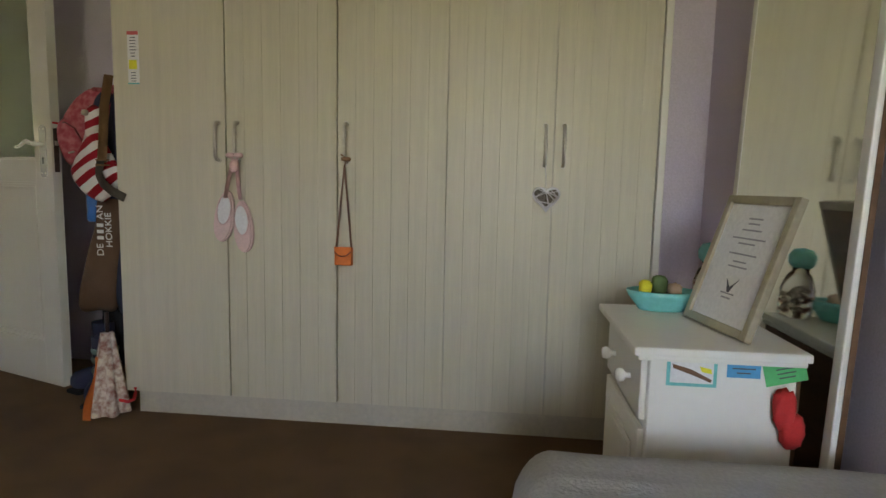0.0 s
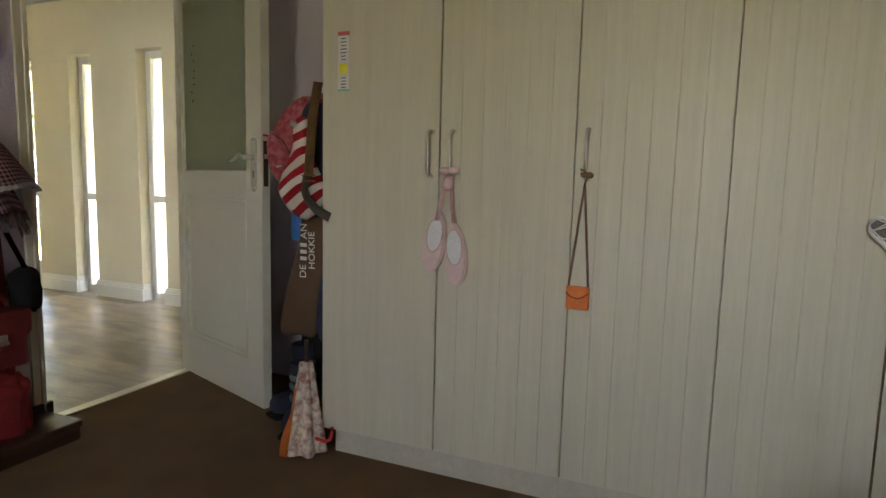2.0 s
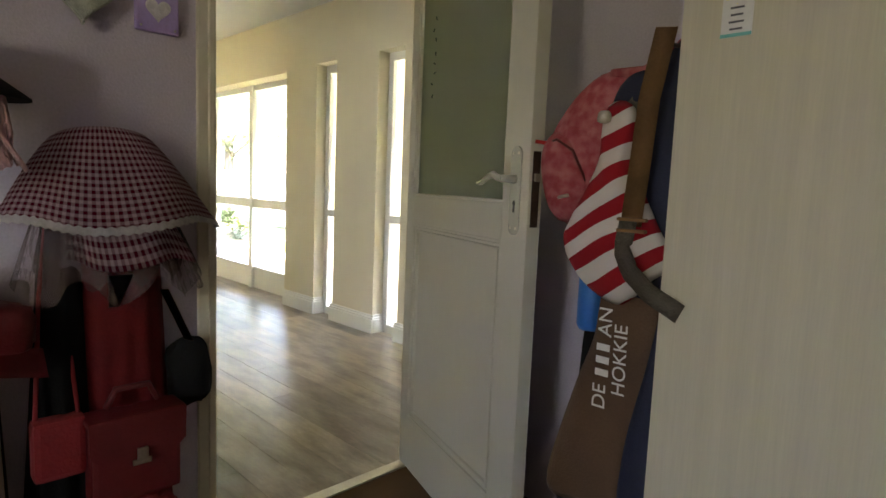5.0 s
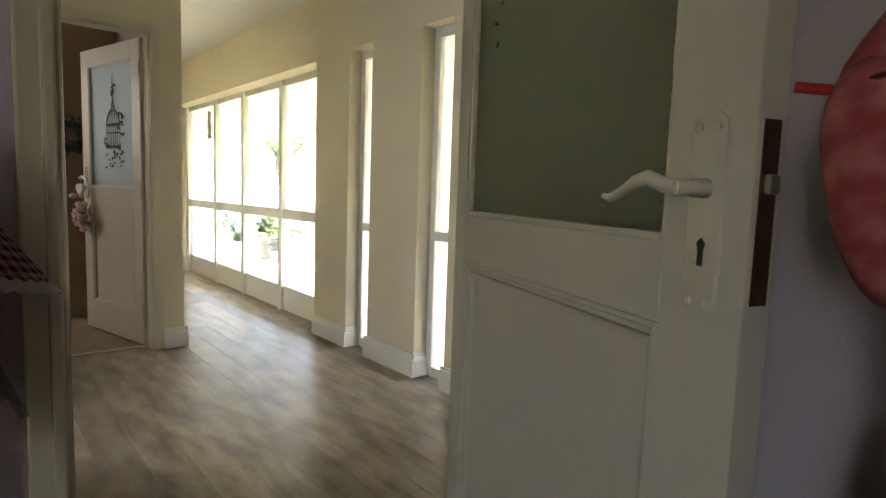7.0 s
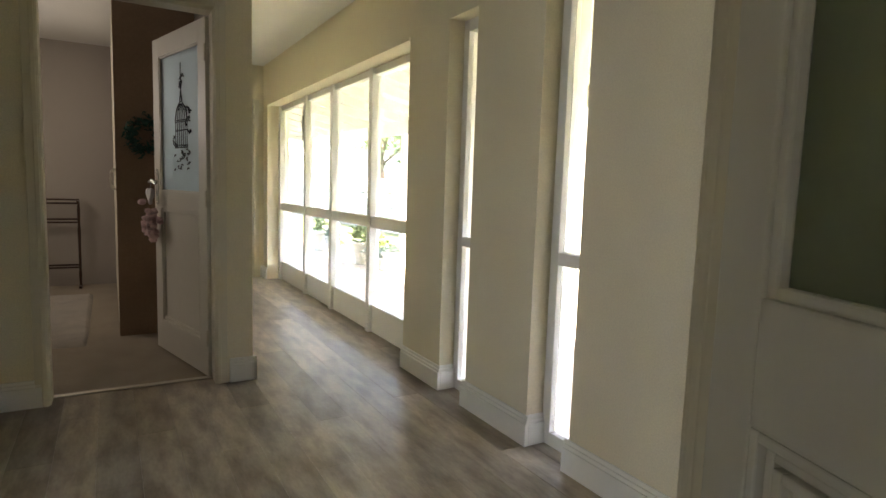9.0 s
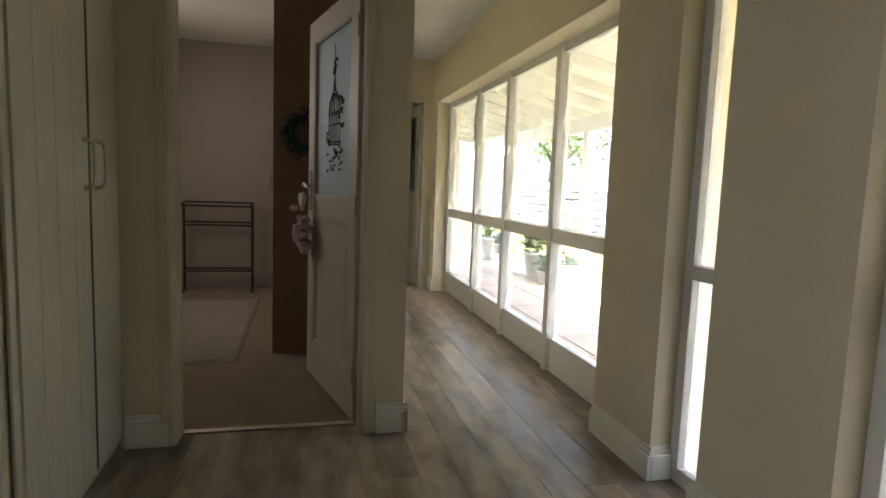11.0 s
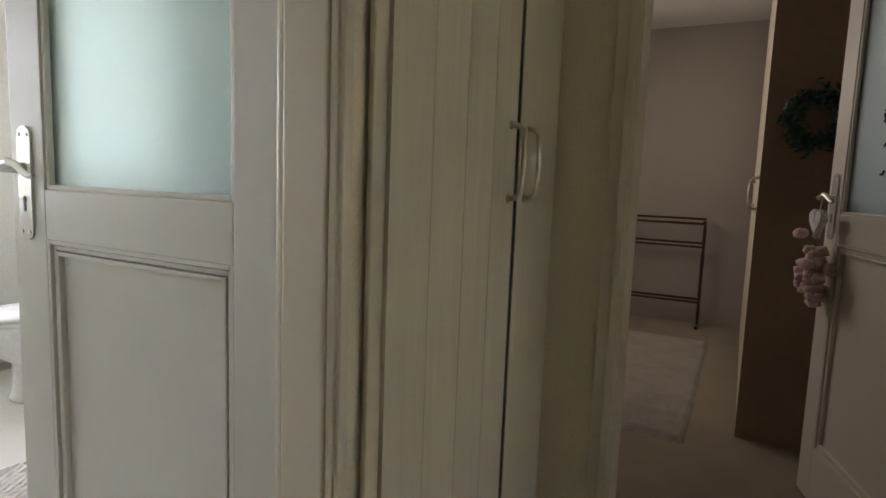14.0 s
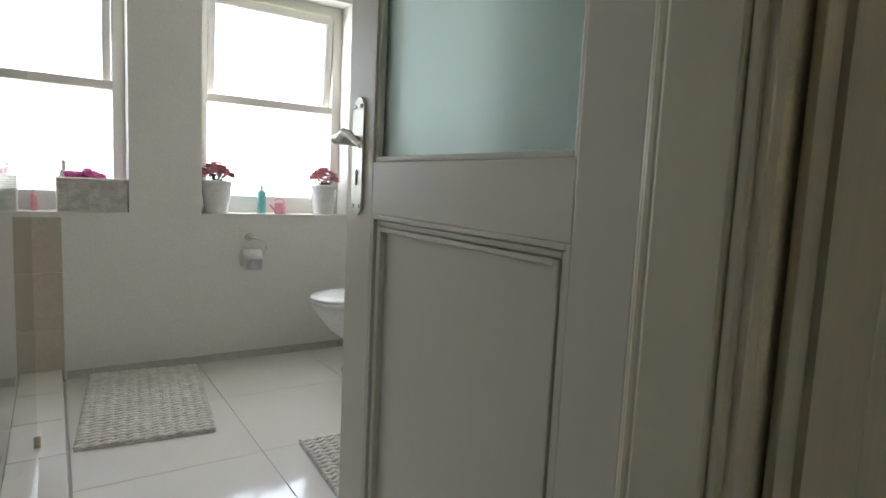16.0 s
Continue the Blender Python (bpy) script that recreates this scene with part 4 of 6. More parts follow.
# things on the cabinet
fr = thing("certificate_frame", None, "framed white certificate leaning in a champagne frame", "picture frame",
           m=pose(0.604, 1.800, NZ + 0.002, -18.5, 0, -79.4))
fw, fh, fb = 0.255, 0.315, 0.020
for b in ((-fw / 2, -0.008, 0, -fw / 2 + fb, 0.010, fh), (fw / 2 - fb, -0.008, 0, fw / 2, 0.010, fh), (-fw / 2 + fb, -0.008, 0, fw / 2 - fb, 0.010, fb), (-fw / 2 + fb, -0.008, fh - fb, fw / 2 - fb, 0.010, fh)):
    part("frame_bar", boxes(b, bevel=0.003), M["gold"], fr, local=True)
part("backing", boxes((-fw / 2 + fb, 0.002, fb, fw / 2 - fb, 0.010, fh - fb)), M["brown"], fr, local=True)
part("certificate", boxes((-fw / 2 + fb, 0.0, fb, fw / 2 - fb, 0.0019, fh - fb)), M["paper"], fr, local=True)
rb = random.Random(2)
for z, w in ((0.262, 0.05), (0.25, 0.04), (0.235, 0.07), (0.215, 0.12), (0.203, 0.06), (0.178, 0.10), (0.16, 0.05), (0.148, 0.07), (0.085, 0.05), (0.075, 0.035)):
    part("text_line", boxes((-w / 2, -0.0008, z - 0.0018, w / 2, -0.0001, z + 0.0018)), M["greyink"], fr, local=True)
bm = bmesh.new()
outline(bm, [(-0.02, 0.118), (0.0, 0.10), (0.026, 0.122), (0.012, 0.105), (0.004, 0.088), (-0.004, 0.088)], -0.0008)
part("emblem", bm, M["ink"], fr, local=True)
part("strut", boxes((-0.02, 0.012, 0.0, 0.02, 0.016, 0.2)), M["brown"], fr, local=True)
bo = thing("planter_bowl", (0.46, 2.0, NZ), "oval teal bowl with small cacti and pebbles", "bowl")
bm = lathe(bmesh.new(), (0.525, 2.0, NZ), [(0.06, 0), (0.065, 0.008), (0.088, 0.036), (0.094, 0.05), (0.088, 0.052), (0.078, 0.04)], 28, (1.0, 0.66))
part("dish", bm, M["teal"], bo)
part("gravel", lathe(bmesh.new(), (0.525, 2.0, NZ + 0.038), [(0.079, 0), (0.03, 0.006)], 20, (1.0, 0.66)), M["bark"], bo)
for x, r, h, mm in ((0.48, 0.016, 0.035, "yellow"), (0.515, 0.020, 0.05, "leaf"), (0.555, 0.018, 0.03, "petal")):
    part("cactus", blob(bmesh.new(), (x, 2.0, NZ + 0.04 + h / 2), (r, r, h / 2), x * 9, 0.25, 3, 6), M[mm] if mm != "petal" else M["brownpanel"], bo)
bt = thing("glass_jar", (0.60, 2.0, NZ), "glass bottle of shells with a teal stopper", "bottle")
part("jar", lathe(bmesh.new(), (0.645, 2.02, NZ), [(0.034, 0), (0.04, 0.01), (0.04, 0.075), (0.03, 0.105), (0.020, 0.118), (0.020, 0.128)], 24), M["clear"], bt)
bm = bmesh.new()
for k in range(40):
    q, rr = rb.uniform(0, 6.28), rb.uniform(0, 0.026)
    blob(bm, (0.645 + rr * math.cos(q), 2.02 + rr * math.sin(q), NZ + 0.012 + 0.06 * rb.random()), (0.008, 0.008, 0.006), k, 0.4, 1)
part("shells", bm, M["floral"], bt)
part("stopper", lathe(bmesh.new(), (0.645, 2.02, NZ + 0.128), [(0.022, 0), (0.03, 0.01), (0.032, 0.03), (0.022, 0.046), (0.008, 0.05)], 24), M["teal"], bt)
shift(bo, 0.02, 0.005, 0)
shift(bt, 0.02, 0, 0)

# leaning mirror with a white frame
mir = thing("leaning_mirror", None, "large white-framed mirror leaning on the lilac wall", "mirror", m=pose(0.754, 1.905, 0.0, 0, 0, -90))
mw, mh = 0.315, 1.85
part("glass", boxes((-mw + 0.03, -0.004, 0.04, mw - 0.03, 0.0, mh - 0.03)), M["mirror"], mir, local=True)
mir.matrix_world = Matrix.Translation((0.754, 1.905, 0.0)) @ Matrix.Rotation(radians(-90), 4, "Z") @ Matrix.Rotation(radians(-2.0), 4, "X")
part("backboard", boxes((-mw, 0.001, 0.0, mw, 0.012, mh)), M["brown"], mir, local=True)
for b in ((-mw, -0.006, 0, -mw + 0.03, 0.001, mh), (mw - 0.03, -0.012, 0, mw, 0.001, mh), (-mw + 0.03, -0.012, 0, mw - 0.03, 0.001, 0.04), (-mw + 0.03, -0.012, mh - 0.03, mw - 0.03, 0.001, mh)):
    part("frame_bar", boxes(b, bevel=0.004), M["winpaint"], mir, local=True)

# bed
bed = thing("bed", (0.58, 0.25, 0), "single bed with a white quilted bedspread", "bed")
part("base", boxes((0.12, -0.72, 0.06, 0.97, 1.36, 0.28), bevel=0.01), M["brown"], bed)
for x in (0.17, 0.92):
    for y in (-0.67, 1.31):
        part("leg", boxes((x - 0.03, y - 0.03, 0, x + 0.03, y + 0.03, 0.06)), M["brown"], bed)
part("mattress", boxes((0.11, -0.74, 0.28, 0.975, 1.37, 0.47), bevel=0.04), M["white"], bed)


def spread(u, v):
    x, y = 0.06 + 0.93 * u, -0.78 + 2.20 * v
    ex, ey = min(x - 0.06, 0.99 - x) / 0.10, min(y + 0.78, 1.42 - y) / 0.10
    e = min(1, max(0, ex)), min(1, max(0, ey))
    drop = 0.14 * (1 - math.sqrt(max(0, 1 - (1 - e[0]) ** 2))) + 0.14 * (1 - math.sqrt(max(0, 1 - (1 - e[1]) ** 2)))
    z = 0.512 - drop + 0.006 * noise.noise(Vector((x * 4, y * 4, 0))) + 0.0035 * (1 if abs((y * 8.0) % 1 - 0.5) > 0.36 else 0)
    return (x, y, z)


part("bedspread", sheet(bmesh.new(), spread, 60, 150, 0.008), M["white"], bed)
bed.matrix_world = Matrix.Translation((0.148, 0.075, 0)) @ Matrix.Diagonal((0.735, 1, 1, 1)) @ Matrix.Translation((-0.06, 0, 0)) @ bed.matrix_world


# ---- bags behind the door ----
def pillow(bm, corners, y, depth, nu=40, nv=7, rough=0.006, back=0.35):
    """A stuffed cloth shape: a smooth closed outline of (x, z) corners, swollen towards -y, with a flatter back."""
    n = len(corners)
    cx_, cz_ = sum(p[0] for p in corners) / n, sum(p[1] for p in corners) / n

    def rim(u):
        k, f = int(u * n) % n, (u * n) % 1.0
        p0, p1, p2, p3 = (Vector(corners[(k + o) % n]) for o in (-1, 0, 1, 2))
        return 0.5 * (2 * p1 + (p2 - p0) * f + (2 * p0 - 5 * p1 + 4 * p2 - p3) * f * f + (3 * p1 - p0 - 3 * p2 + p3) * f ** 3)

    def shell(sign):
        def fn(u, v):
            p = rim(u)
            x, z = cx_ + (p.x - cx_) * v, cz_ + (p.y - cz_) * v
            swell = math.sqrt(max(0.0, 1 - v ** 2.4))
            d = noise.noise(Vector((x * 22, z * 22, y * 5))) * rough
            return (x + d * 0.5 * v, y - sign * (depth * swell + d * swell), z)
        return fn
    sheet(bm, shell(1), nu, nv, wrap=True)
    sheet(bm, shell(-back), nu, nv, wrap=True)
    bmesh.ops.remove_doubles(bm, verts=bm.verts, dist=0.0004)
    return bm


def webbing(pts, w, thick=0.004):
    """A flat strap of width w along points, its flat side towards -y."""
    pts = [Vector(p) for p in pts]

    def fn(u, v):
        k = min(int(v * (len(pts) - 1)), len(pts) - 2)
        f = v * (len(pts) - 1) - k
        d = (pts[k + 1] - pts[k]).normalized()
        return pts[k].lerp(pts[k + 1], f) + Vector((-d.z, 0, d.x)).normalized() * w * (u - 0.5)
    return sheet(bmesh.new(), fn, 2, 4 * (len(pts) - 1), thick)


hook = thing("coat_hook", (-1.39, 2.70, 1.36), "dark metal coat hook on the wardrobe side", "hook")
part("hook", tube(bmesh.new(), [(-1.385, 2.70, 1.375), (-1.41, 2.70, 1.365), (-1.43, 2.70, 1.345), (-1.445, 2.70, 1.35), (-1.45, 2.70, 1.37)], 0.005, 8), M["dark"], hook)
bp = thing("pink_backpack", (-1.66, 2.80, 1.0), "pink-red printed backpack hanging behind the door", "backpack")
part("body", pillow(bmesh.new(), [(-1.66, 1.335), (-1.54, 1.335), (-1.53, 1.30), (-1.565, 1.25), (-1.605, 1.15), (-1.63, 1.02), (-1.735, 1.005), (-1.785, 1.165), (-1.745, 1.26)], 2.78, 0.055, back=1.2), M["pinkred"], bp)
part("pocket", pillow(bmesh.new(), [(-1.765, 1.20), (-1.70, 1.20), (-1.65, 1.09), (-1.655, 1.02), (-1.735, 1.015), (-1.775, 1.12)], 2.745, 0.040), M["pinkred"], bp, "bulging front pocket")
part("zip", tube(bmesh.new(), [(-1.76, 2.735, 1.185), (-1.72, 2.71, 1.19), (-1.68, 2.715, 1.165), (-1.655, 2.735, 1.10)], 0.003, 5), M["maroon"], bp)
part("zip_pull", tube(bmesh.new(), [(-1.70, 2.70, 1.062), (-1.675, 2.70, 1.068)], 0.004, 6), M["chrome"], bp)
part("tab", tube(bmesh.new(), [(-1.765, 2.76, 1.185), (-1.80, 2.74, 1.19)], 0.005, 6), M["redbright"], bp)
bm = tube(bmesh.new(), [(-1.62, 2.76, 1.328), (-1.54, 2.74, 1.325), (-1.48, 2.72, 1.345), (-1.43, 2.70, 1.372), (-1.415, 2.70, 1.36)], [0.012, 0.009, 0.008, 0.009, 0.008], 8)
tube(bm, [(-1.52, 2.735, 1.30), (-1.47, 2.715, 1.33), (-1.43, 2.695, 1.36)], 0.007, 8)
part("strap", bm, M["pinkred"], bp)
part("shoulder_pad", pillow(bmesh.new(), [(-1.51, 1.315), (-1.50, 1.28), (-1.552, 1.235), (-1.57, 1.10), (-1.60, 1.09), (-1.588, 1.245), (-1.557, 1.305)], 2.705, 0.016), M["navy"], bp, "dark blue shoulder pad")
part("pad_edge", webbing([(-1.512, 2.692, 1.27), (-1.552, 2.686, 1.225), (-1.562, 2.686, 1.11)], 0.030), M["greyweb"], bp, "grey webbing")
shift(bp, 0.012, 0.03, 0)

sb = thing("striped_bag", (-1.50, 2.70, 0.9), "red and white striped cloth shoulder bag", "bag")
bm = pillow(bmesh.new(), [(-1.53, 1.24), (-1.475, 1.23), (-1.465, 1.12), (-1.415, 1.02), (-1.382, 0.955), (-1.42, 0.92), (-1.483, 0.865), (-1.57, 0.905), (-1.612, 0.975), (-1.592, 1.03), (-1.54, 1.14)], 2.685, 0.040, 56, 14)
uvl = bm.loops.layers.uv.verify()
for f in bm.faces:
    for lp in f.loops:
        lp[uvl].uv = (lp.vert.co.z * 3.0 - lp.vert.co.x * 1.75 + 0.05 * noise.noise(lp.vert.co * 9), 0)
part("body", bm, M["stripe"], sb)
part("strap", webbing([(-1.415, 2.655, 1.36), (-1.432, 2.645, 1.24), (-1.437, 2.638, 1.12), (-1.442, 2.632, 1.02)], 0.040), M["tan"], sb, "broad brown strap")
part("buckle", boxes((-1.466, 2.624, 1.008, -1.412, 2.636, 1.014), (-1.466, 2.624, 1.028, -1.412, 2.636, 1.034), bevel=0.002), M["tan"], sb)
part("strap_end", webbing([(-1.446, 2.630, 1.03), (-1.450, 2.622, 0.975), (-1.425, 2.610, 0.94), (-1.385, 2.604, 0.91), (-1.330, 2.602, 0.885)], 0.034, 0.005), M["greyweb"], sb, "loose grey-brown webbing end")
part("toggle", blob(bmesh.new(), (-1.52, 2.652, 1.215), (0.012, 0.012, 0.012), 1, 0.1, 2), M["chrome"], sb)
shift(sb, -0.004, -0.032, 0)
nb = thing("navy_bag", (-1.43, 2.72, 0.9), "dark navy bag hanging beside the striped one", "bag")
part("body", pillow(bmesh.new(), [(-1.425, 1.35), (-1.415, 1.15), (-1.362, 0.93), (-1.375, 0.895), (-1.44, 0.86), (-1.54, 0.87), (-1.53, 1.0), (-1.49, 1.2), (-1.465, 1.31)], 2.715, 0.03), M["navy"], nb)
part("side_seam", tube(bmesh.new(), [(-1.42, 2.695, 1.30), (-1.42, 2.69, 1.15), (-1.385, 2.69, 0.98)], 0.003, 5), M["black"], nb)
wb = thing("water_bottle", (-1.612, 2.77, 0.75), "blue plastic bottle tucked among the bags", "bottle")
part("body", lathe(bmesh.new(), (-1.612, 2.77, 0.775), [(0.024, 0), (0.030, 0.012), (0.030, 0.12), (0.022, 0.15), (0.013, 0.155)], 18), M["blue"], wb)
part("cap", lathe(bmesh.new(), (-1.612, 2.77, 0.93), [(0.016, 0), (0.016, 0.02), (0.012, 0.022)], 14), M["navy"], wb)
hb = thing("hockey_bag", (-1.55, 2.74, 0.40), "long brown canvas hockey bag with white lettering", "bag")
part("body", pillow(bmesh.new(), [(-1.545, 0.92), (-1.44, 0.92), (-1.437, 0.75), (-1.475, 0.58), (-1.50, 0.41), (-1.58, 0.398), (-1.672, 0.408), (-1.618, 0.64), (-1.572, 0.78)], 2.73, 0.040, 48, 12), M["brownbag"], hb)
part("back_panel", pillow(bmesh.new(), [(-1.42, 0.90), (-1.415, 0.585), (-1.43, 0.39), (-1.495, 0.405), (-1.486, 0.584), (-1.45, 0.77)], 2.735, 0.035), M["navy"], hb, "dark navy back panel")
part("carry_strap", webbing([(-1.49, 2.70, 0.90), (-1.48, 2.715, 1.05), (-1.46, 2.72, 1.30)], 0.03), M["brownbag"], hb)


def print_on(text, x, z, size):
    letters(text, size, Matrix.Translation((x, 2.6845, z)) @ Matrix.Rotation(radians(90), 4, "X") @ Matrix.Rotation(radians(91), 4, "Z"), M["whiteprint"], hb)


print_on("HOKKIE", -1.490, 0.748, 0.040)
print_on("DE", -1.530, 0.665, 0.042)
print_on("AN", -1.526, 0.820, 0.042)
for z in (0.715, 0.741, 0.767):
    part("letter_bar", boxes((-1.543, 2.684, z - 0.007, -1.514, 2.6852, z + 0.007)), M["whiteprint"], hb)


def boot(x, y, rz, h=0.25):
    m = pose(x, y, 0, 0, 0, rz)
    root = thing("boot", None, "dark boot with pale blue straps on the carpet", "boot", "boots behind the door", m=m)
    bm = bmesh.new()
    lathe(bm, (0, 0, 0.02), [(0.045, 0), (0.05, 0.04), (0.046, 0.10), (0.05, h * 0.7), (0.055, h), (0.048, h), (0.04, h - 0.05)], 18)
    blob(bm, (0, -0.07, 0.055), (0.045, 0.09, 0.045), 2, 0.1, 3)
    part("upper", bm, M["navy"], root, local=True)
    part("sole", boxes((-0.046, -0.165, 0.0, 0.046, 0.05, 0.02), bevel=0.01), M["black"], root, local=True)
    for z in (0.11, 0.16, 0.2):
        part("strap", lathe(bmesh.new(), (0, 0, z), [(0.053, 0), (0.056, 0.006), (0.056, 0.018), (0.053, 0.024)], 18), M["greyleaf"], root, local=True)


boot(-1.60, 2.78, 15)
boot(-1.70, 2.92, -20, 0.28)
jk = thing("dark_jacket", (-1.62, 2.98, 0.2), "dark jacket bundled behind the bags", "jacket")
part("body", blob(bmesh.new(), (-1.60, 3.02, 0.50), (0.13, 0.12, 0.42), 9, 0.35, 4), M["black"], jk)
um = thing("umbrella", (-1.42, 2.60, 0), "folded floral umbrella with orange tie and red hook", "umbrella")


def umb(u, v):
    q = 2 * math.pi * u
    r = (0.022 + 0.045 * v) * (1 + 0.22 * math.sin(q * 6))
    return (-1.455 + 0.035 * v + r * math.cos(q), 2.60 - 0.05 * v + r * math.sin(q), 0.34 - 0.31 * v)


bm = sheet(bmesh.new(), umb, 36, 14, wrap=True)
bmesh.ops.holes_fill(bm, edges=[e for e in bm.edges if e.is_boundary])
part("canopy", bm, M["floral"], um)
bm = sheet(bmesh.new(), lambda u, v: (-1.478 - 0.025 * v + 0.035 * u + 0.01 * math.sin(v * 6), 2.555 - 0.05 * v, 0.25 - 0.245 * v), 3, 12, 0.004)
part("tie", bm, M["orange"], um)
bm = tube(bmesh.new(), [(-1.40, 2.56, 0.085), (-1.375, 2.552, 0.078), (-1.34, 2.55, 0.075), (-1.315, 2.55, 0.088), (-1.308, 2.55, 0.115), (-1.308, 2.55, 0.135)], 0.0065, 8)
part("crook", bm, M["redbright"], um)
part("shaft", tube(bmesh.new(), [(-1.458, 2.605, 0.33), (-1.465, 2.615, 0.42)], 0.008, 8), M["dark"], um)

# ---- clothes and ornaments on the lilac wall ----
XW = -2.50
pq = thing("heart_plaque", (XW, 2.117, 1.44), "small purple wooden plaque with a white heart", "plaque")
part("board", boxes((XW, 2.068, 1.385, XW + 0.020, 2.166, 1.487), bevel=0.004), M["purple"], pq)
bm = bmesh.new()
outline(bm, heart(0.029), 0.004, Matrix.Translation((XW + 0.020, 2.117, 1.437)) @ Matrix.Rotation(radians(90), 4, "Z") @ Matrix.Rotation(radians(180), 4, "Z"))
part("heart", bm, M["lace"], pq)
for y in (2.078, 2.156):
    for z in (1.395, 1.477):
        part("stud", blob(bmesh.new(), (XW + 0.021, y, z), (0.003, 0.003, 0.003), 0, 0, 1), M["chrome"], pq)
sh_ = thing("silver_heart", (XW, 1.955, 1.42), "silver leaf heart ornament with a small heart on it", "ornament")
bm = bmesh.new()
outline(bm, heart(0.075), 0.018, Matrix.Translation((XW + 0.020, 1.955, 1.445)) @ Matrix.Rotation(radians(-90), 4, "Z"))
bmesh.ops.bevel(bm, geom=list(bm.edges), offset=0.004, segments=2, affect="EDGES")
part("body", bm, M["silver"], sh_)
bm = bmesh.new()
tube(bm, [(XW + 0.024, 1.955 + x, 1.452 + z) for x, z in heart(0.022)], 0.003, 6, True)
part("small_heart", bm, M["dark"], sh_)
ph = thing("pink_heart", (XW, 1.80, 1.45), "small pink heart ornament on the wall", "ornament")
bm = bmesh.new()
outline(bm, heart(0.05), 0.015, Matrix.Translation((XW + 0.02, 1.80, 1.47)) @ Matrix.Rotation(radians(-90), 4, "Z"))
part("body", bm, M["pink"], ph)


def drape(y0, y1, z0, yb0, yb1, z1, out0, out1, folds, amp, hem=0.012):
    """Cloth hung from the wall that flares out below: half round from wall to wall."""
    def fn(u, v):
        q = math.pi * u
        cy, hw = (y0 + y1) / 2 + ((yb0 + yb1) / 2 - (y0 + y1) / 2) * v, ((y1 - y0) + ((yb1 - yb0) - (y1 - y0)) * v ** 0.8) / 2
        o = out0 + (out1 - out0) * v ** 0.8
        k = 1 + amp * v * math.sin(folds * q + 1.0)
        z = z0 + (z1 - z0) * v + hem * v * math.sin(folds * q * 0.5) - 0.03 * (1 - v) * (1 - math.sin(q))
        return (XW + 0.03 + o * math.sin(q) * k, cy - hw * math.cos(q) * (1 + 0.5 * amp * v * math.sin(folds * q)), z)
    return fn


gc = thing("gingham_cape", (XW, 2.05, 0.9), "red and white gingham cape with lace hem over tulle", "cape")
f1 = drape(1.925, 2.125, 1.165, 1.82, 2.275, 0.955, 0.06, 0.15, 7, 0.07)
part("cape", sheet(bmesh.new(), f1, 60, 24, 0.003), M["gingham"], gc)


def lace(u, v):
    p, q = Vector(f1(u, 1.0)), Vector(f1(u, 0.97))
    return p + (p - q).normalized() * (0.018 * v - 0.004) + Vector((0.004, 0, 0.002 * math.sin(u * 220)))


part("lace_hem", sheet(bmesh.new(), lace, 160, 2, 0.002), M["lace"], gc)
bm = bmesh.new()
rt = random.Random(8)
for k in range(2):
    f = drape(1.93, 2.12, 1.10, 1.85 + 0.04 * k, 2.24 - 0.05 * k, 0.80 + 0.03 * k, 0.04, 0.13 - 0.03 * k, 15 + 4 * k, 0.12, 0.03)
    sheet(bm, f, 70, 10, 0.001)
part("tulle", bm, M["tulle"], gc)
f2 = drape(1.94, 2.11, 1.08, 1.925, 2.225, 0.86, 0.05, 0.145, 8, 0.08)
part("under_skirt", sheet(bmesh.new(), f2, 50, 10, 0.003), M["gingham2"], gc)
part("lining_corner", sheet(bmesh.new(), lambda u, v: (XW + 0.15, 2.0 + 0.05 * u * (1 - 0.6 * v), 0.84 - 0.07 * v), 3, 4, 0.003), M["white"], gc)

rd = thing("red_dress", (XW, 2.04, 0.4), "dark red dress hanging under the cape", "dress")
part("body", sheet(bmesh.new(), drape(1.96, 2.14, 0.98, 1.94, 2.17, 0.06, 0.05, 0.10, 13, 0.10), 50, 16, 0.004), M["red"], rd)
rh = drape(1.96, 2.14, 0.98, 1.94, 2.17, 0.06, 0.05, 0.10, 13, 0.10)
part("hem", sheet(bmesh.new(), lambda u, v: Vector(rh(u, 0.955 + 0.045 * v)) + Vector((0.005, 0, 0)), 50, 2, 0.003), M["maroon"], rd)
ds = thing("dark_shawl", (XW, 1.92, 0.4), "dark patterned scarf hanging on the wall", "scarf")
part("body", sheet(bmesh.new(), drape(1.90, 1.97, 0.98, 1.84, 2.0, 0.12, 0.04, 0.10, 9, 0.14), 30, 12, 0.004), M["black"], ds)
sh = drape(1.90, 1.97, 0.98, 1.84, 2.0, 0.12, 0.04, 0.10, 9, 0.14)
part("border", sheet(bmesh.new(), lambda u, v: Vector(sh(u, 0.94 + 0.06 * v)) + Vector((0.005, 0, 0)), 30, 2, 0.003), M["maroon"], ds)
fs = thing("patterned_bag", (XW, 2.2, 0.6), "small black flowered bag on a strap", "bag")
part("body", blob(bmesh.new(), (XW + 0.08, 2.19, 0.62), (0.035, 0.052, 0.09), 3, 0.3, 3), M["black"], fs)
part("strap", sheet(bmesh.new(), lambda u, v: (XW + 0.10, 2.115 + 0.06 * v + 0.02 * u, 0.84 - 0.14 * v), 2, 6, 0.003), M["brownbag"], fs)
sa = thing("satchel", (XW, 2.07, 0.3), "dark red leather satchel with a metal clasp", "bag")
part("body", boxes((XW + 0.10, 1.99, 0.275, XW + 0.17, 2.18, 0.47), bevel=0.012), M["maroon"], sa)
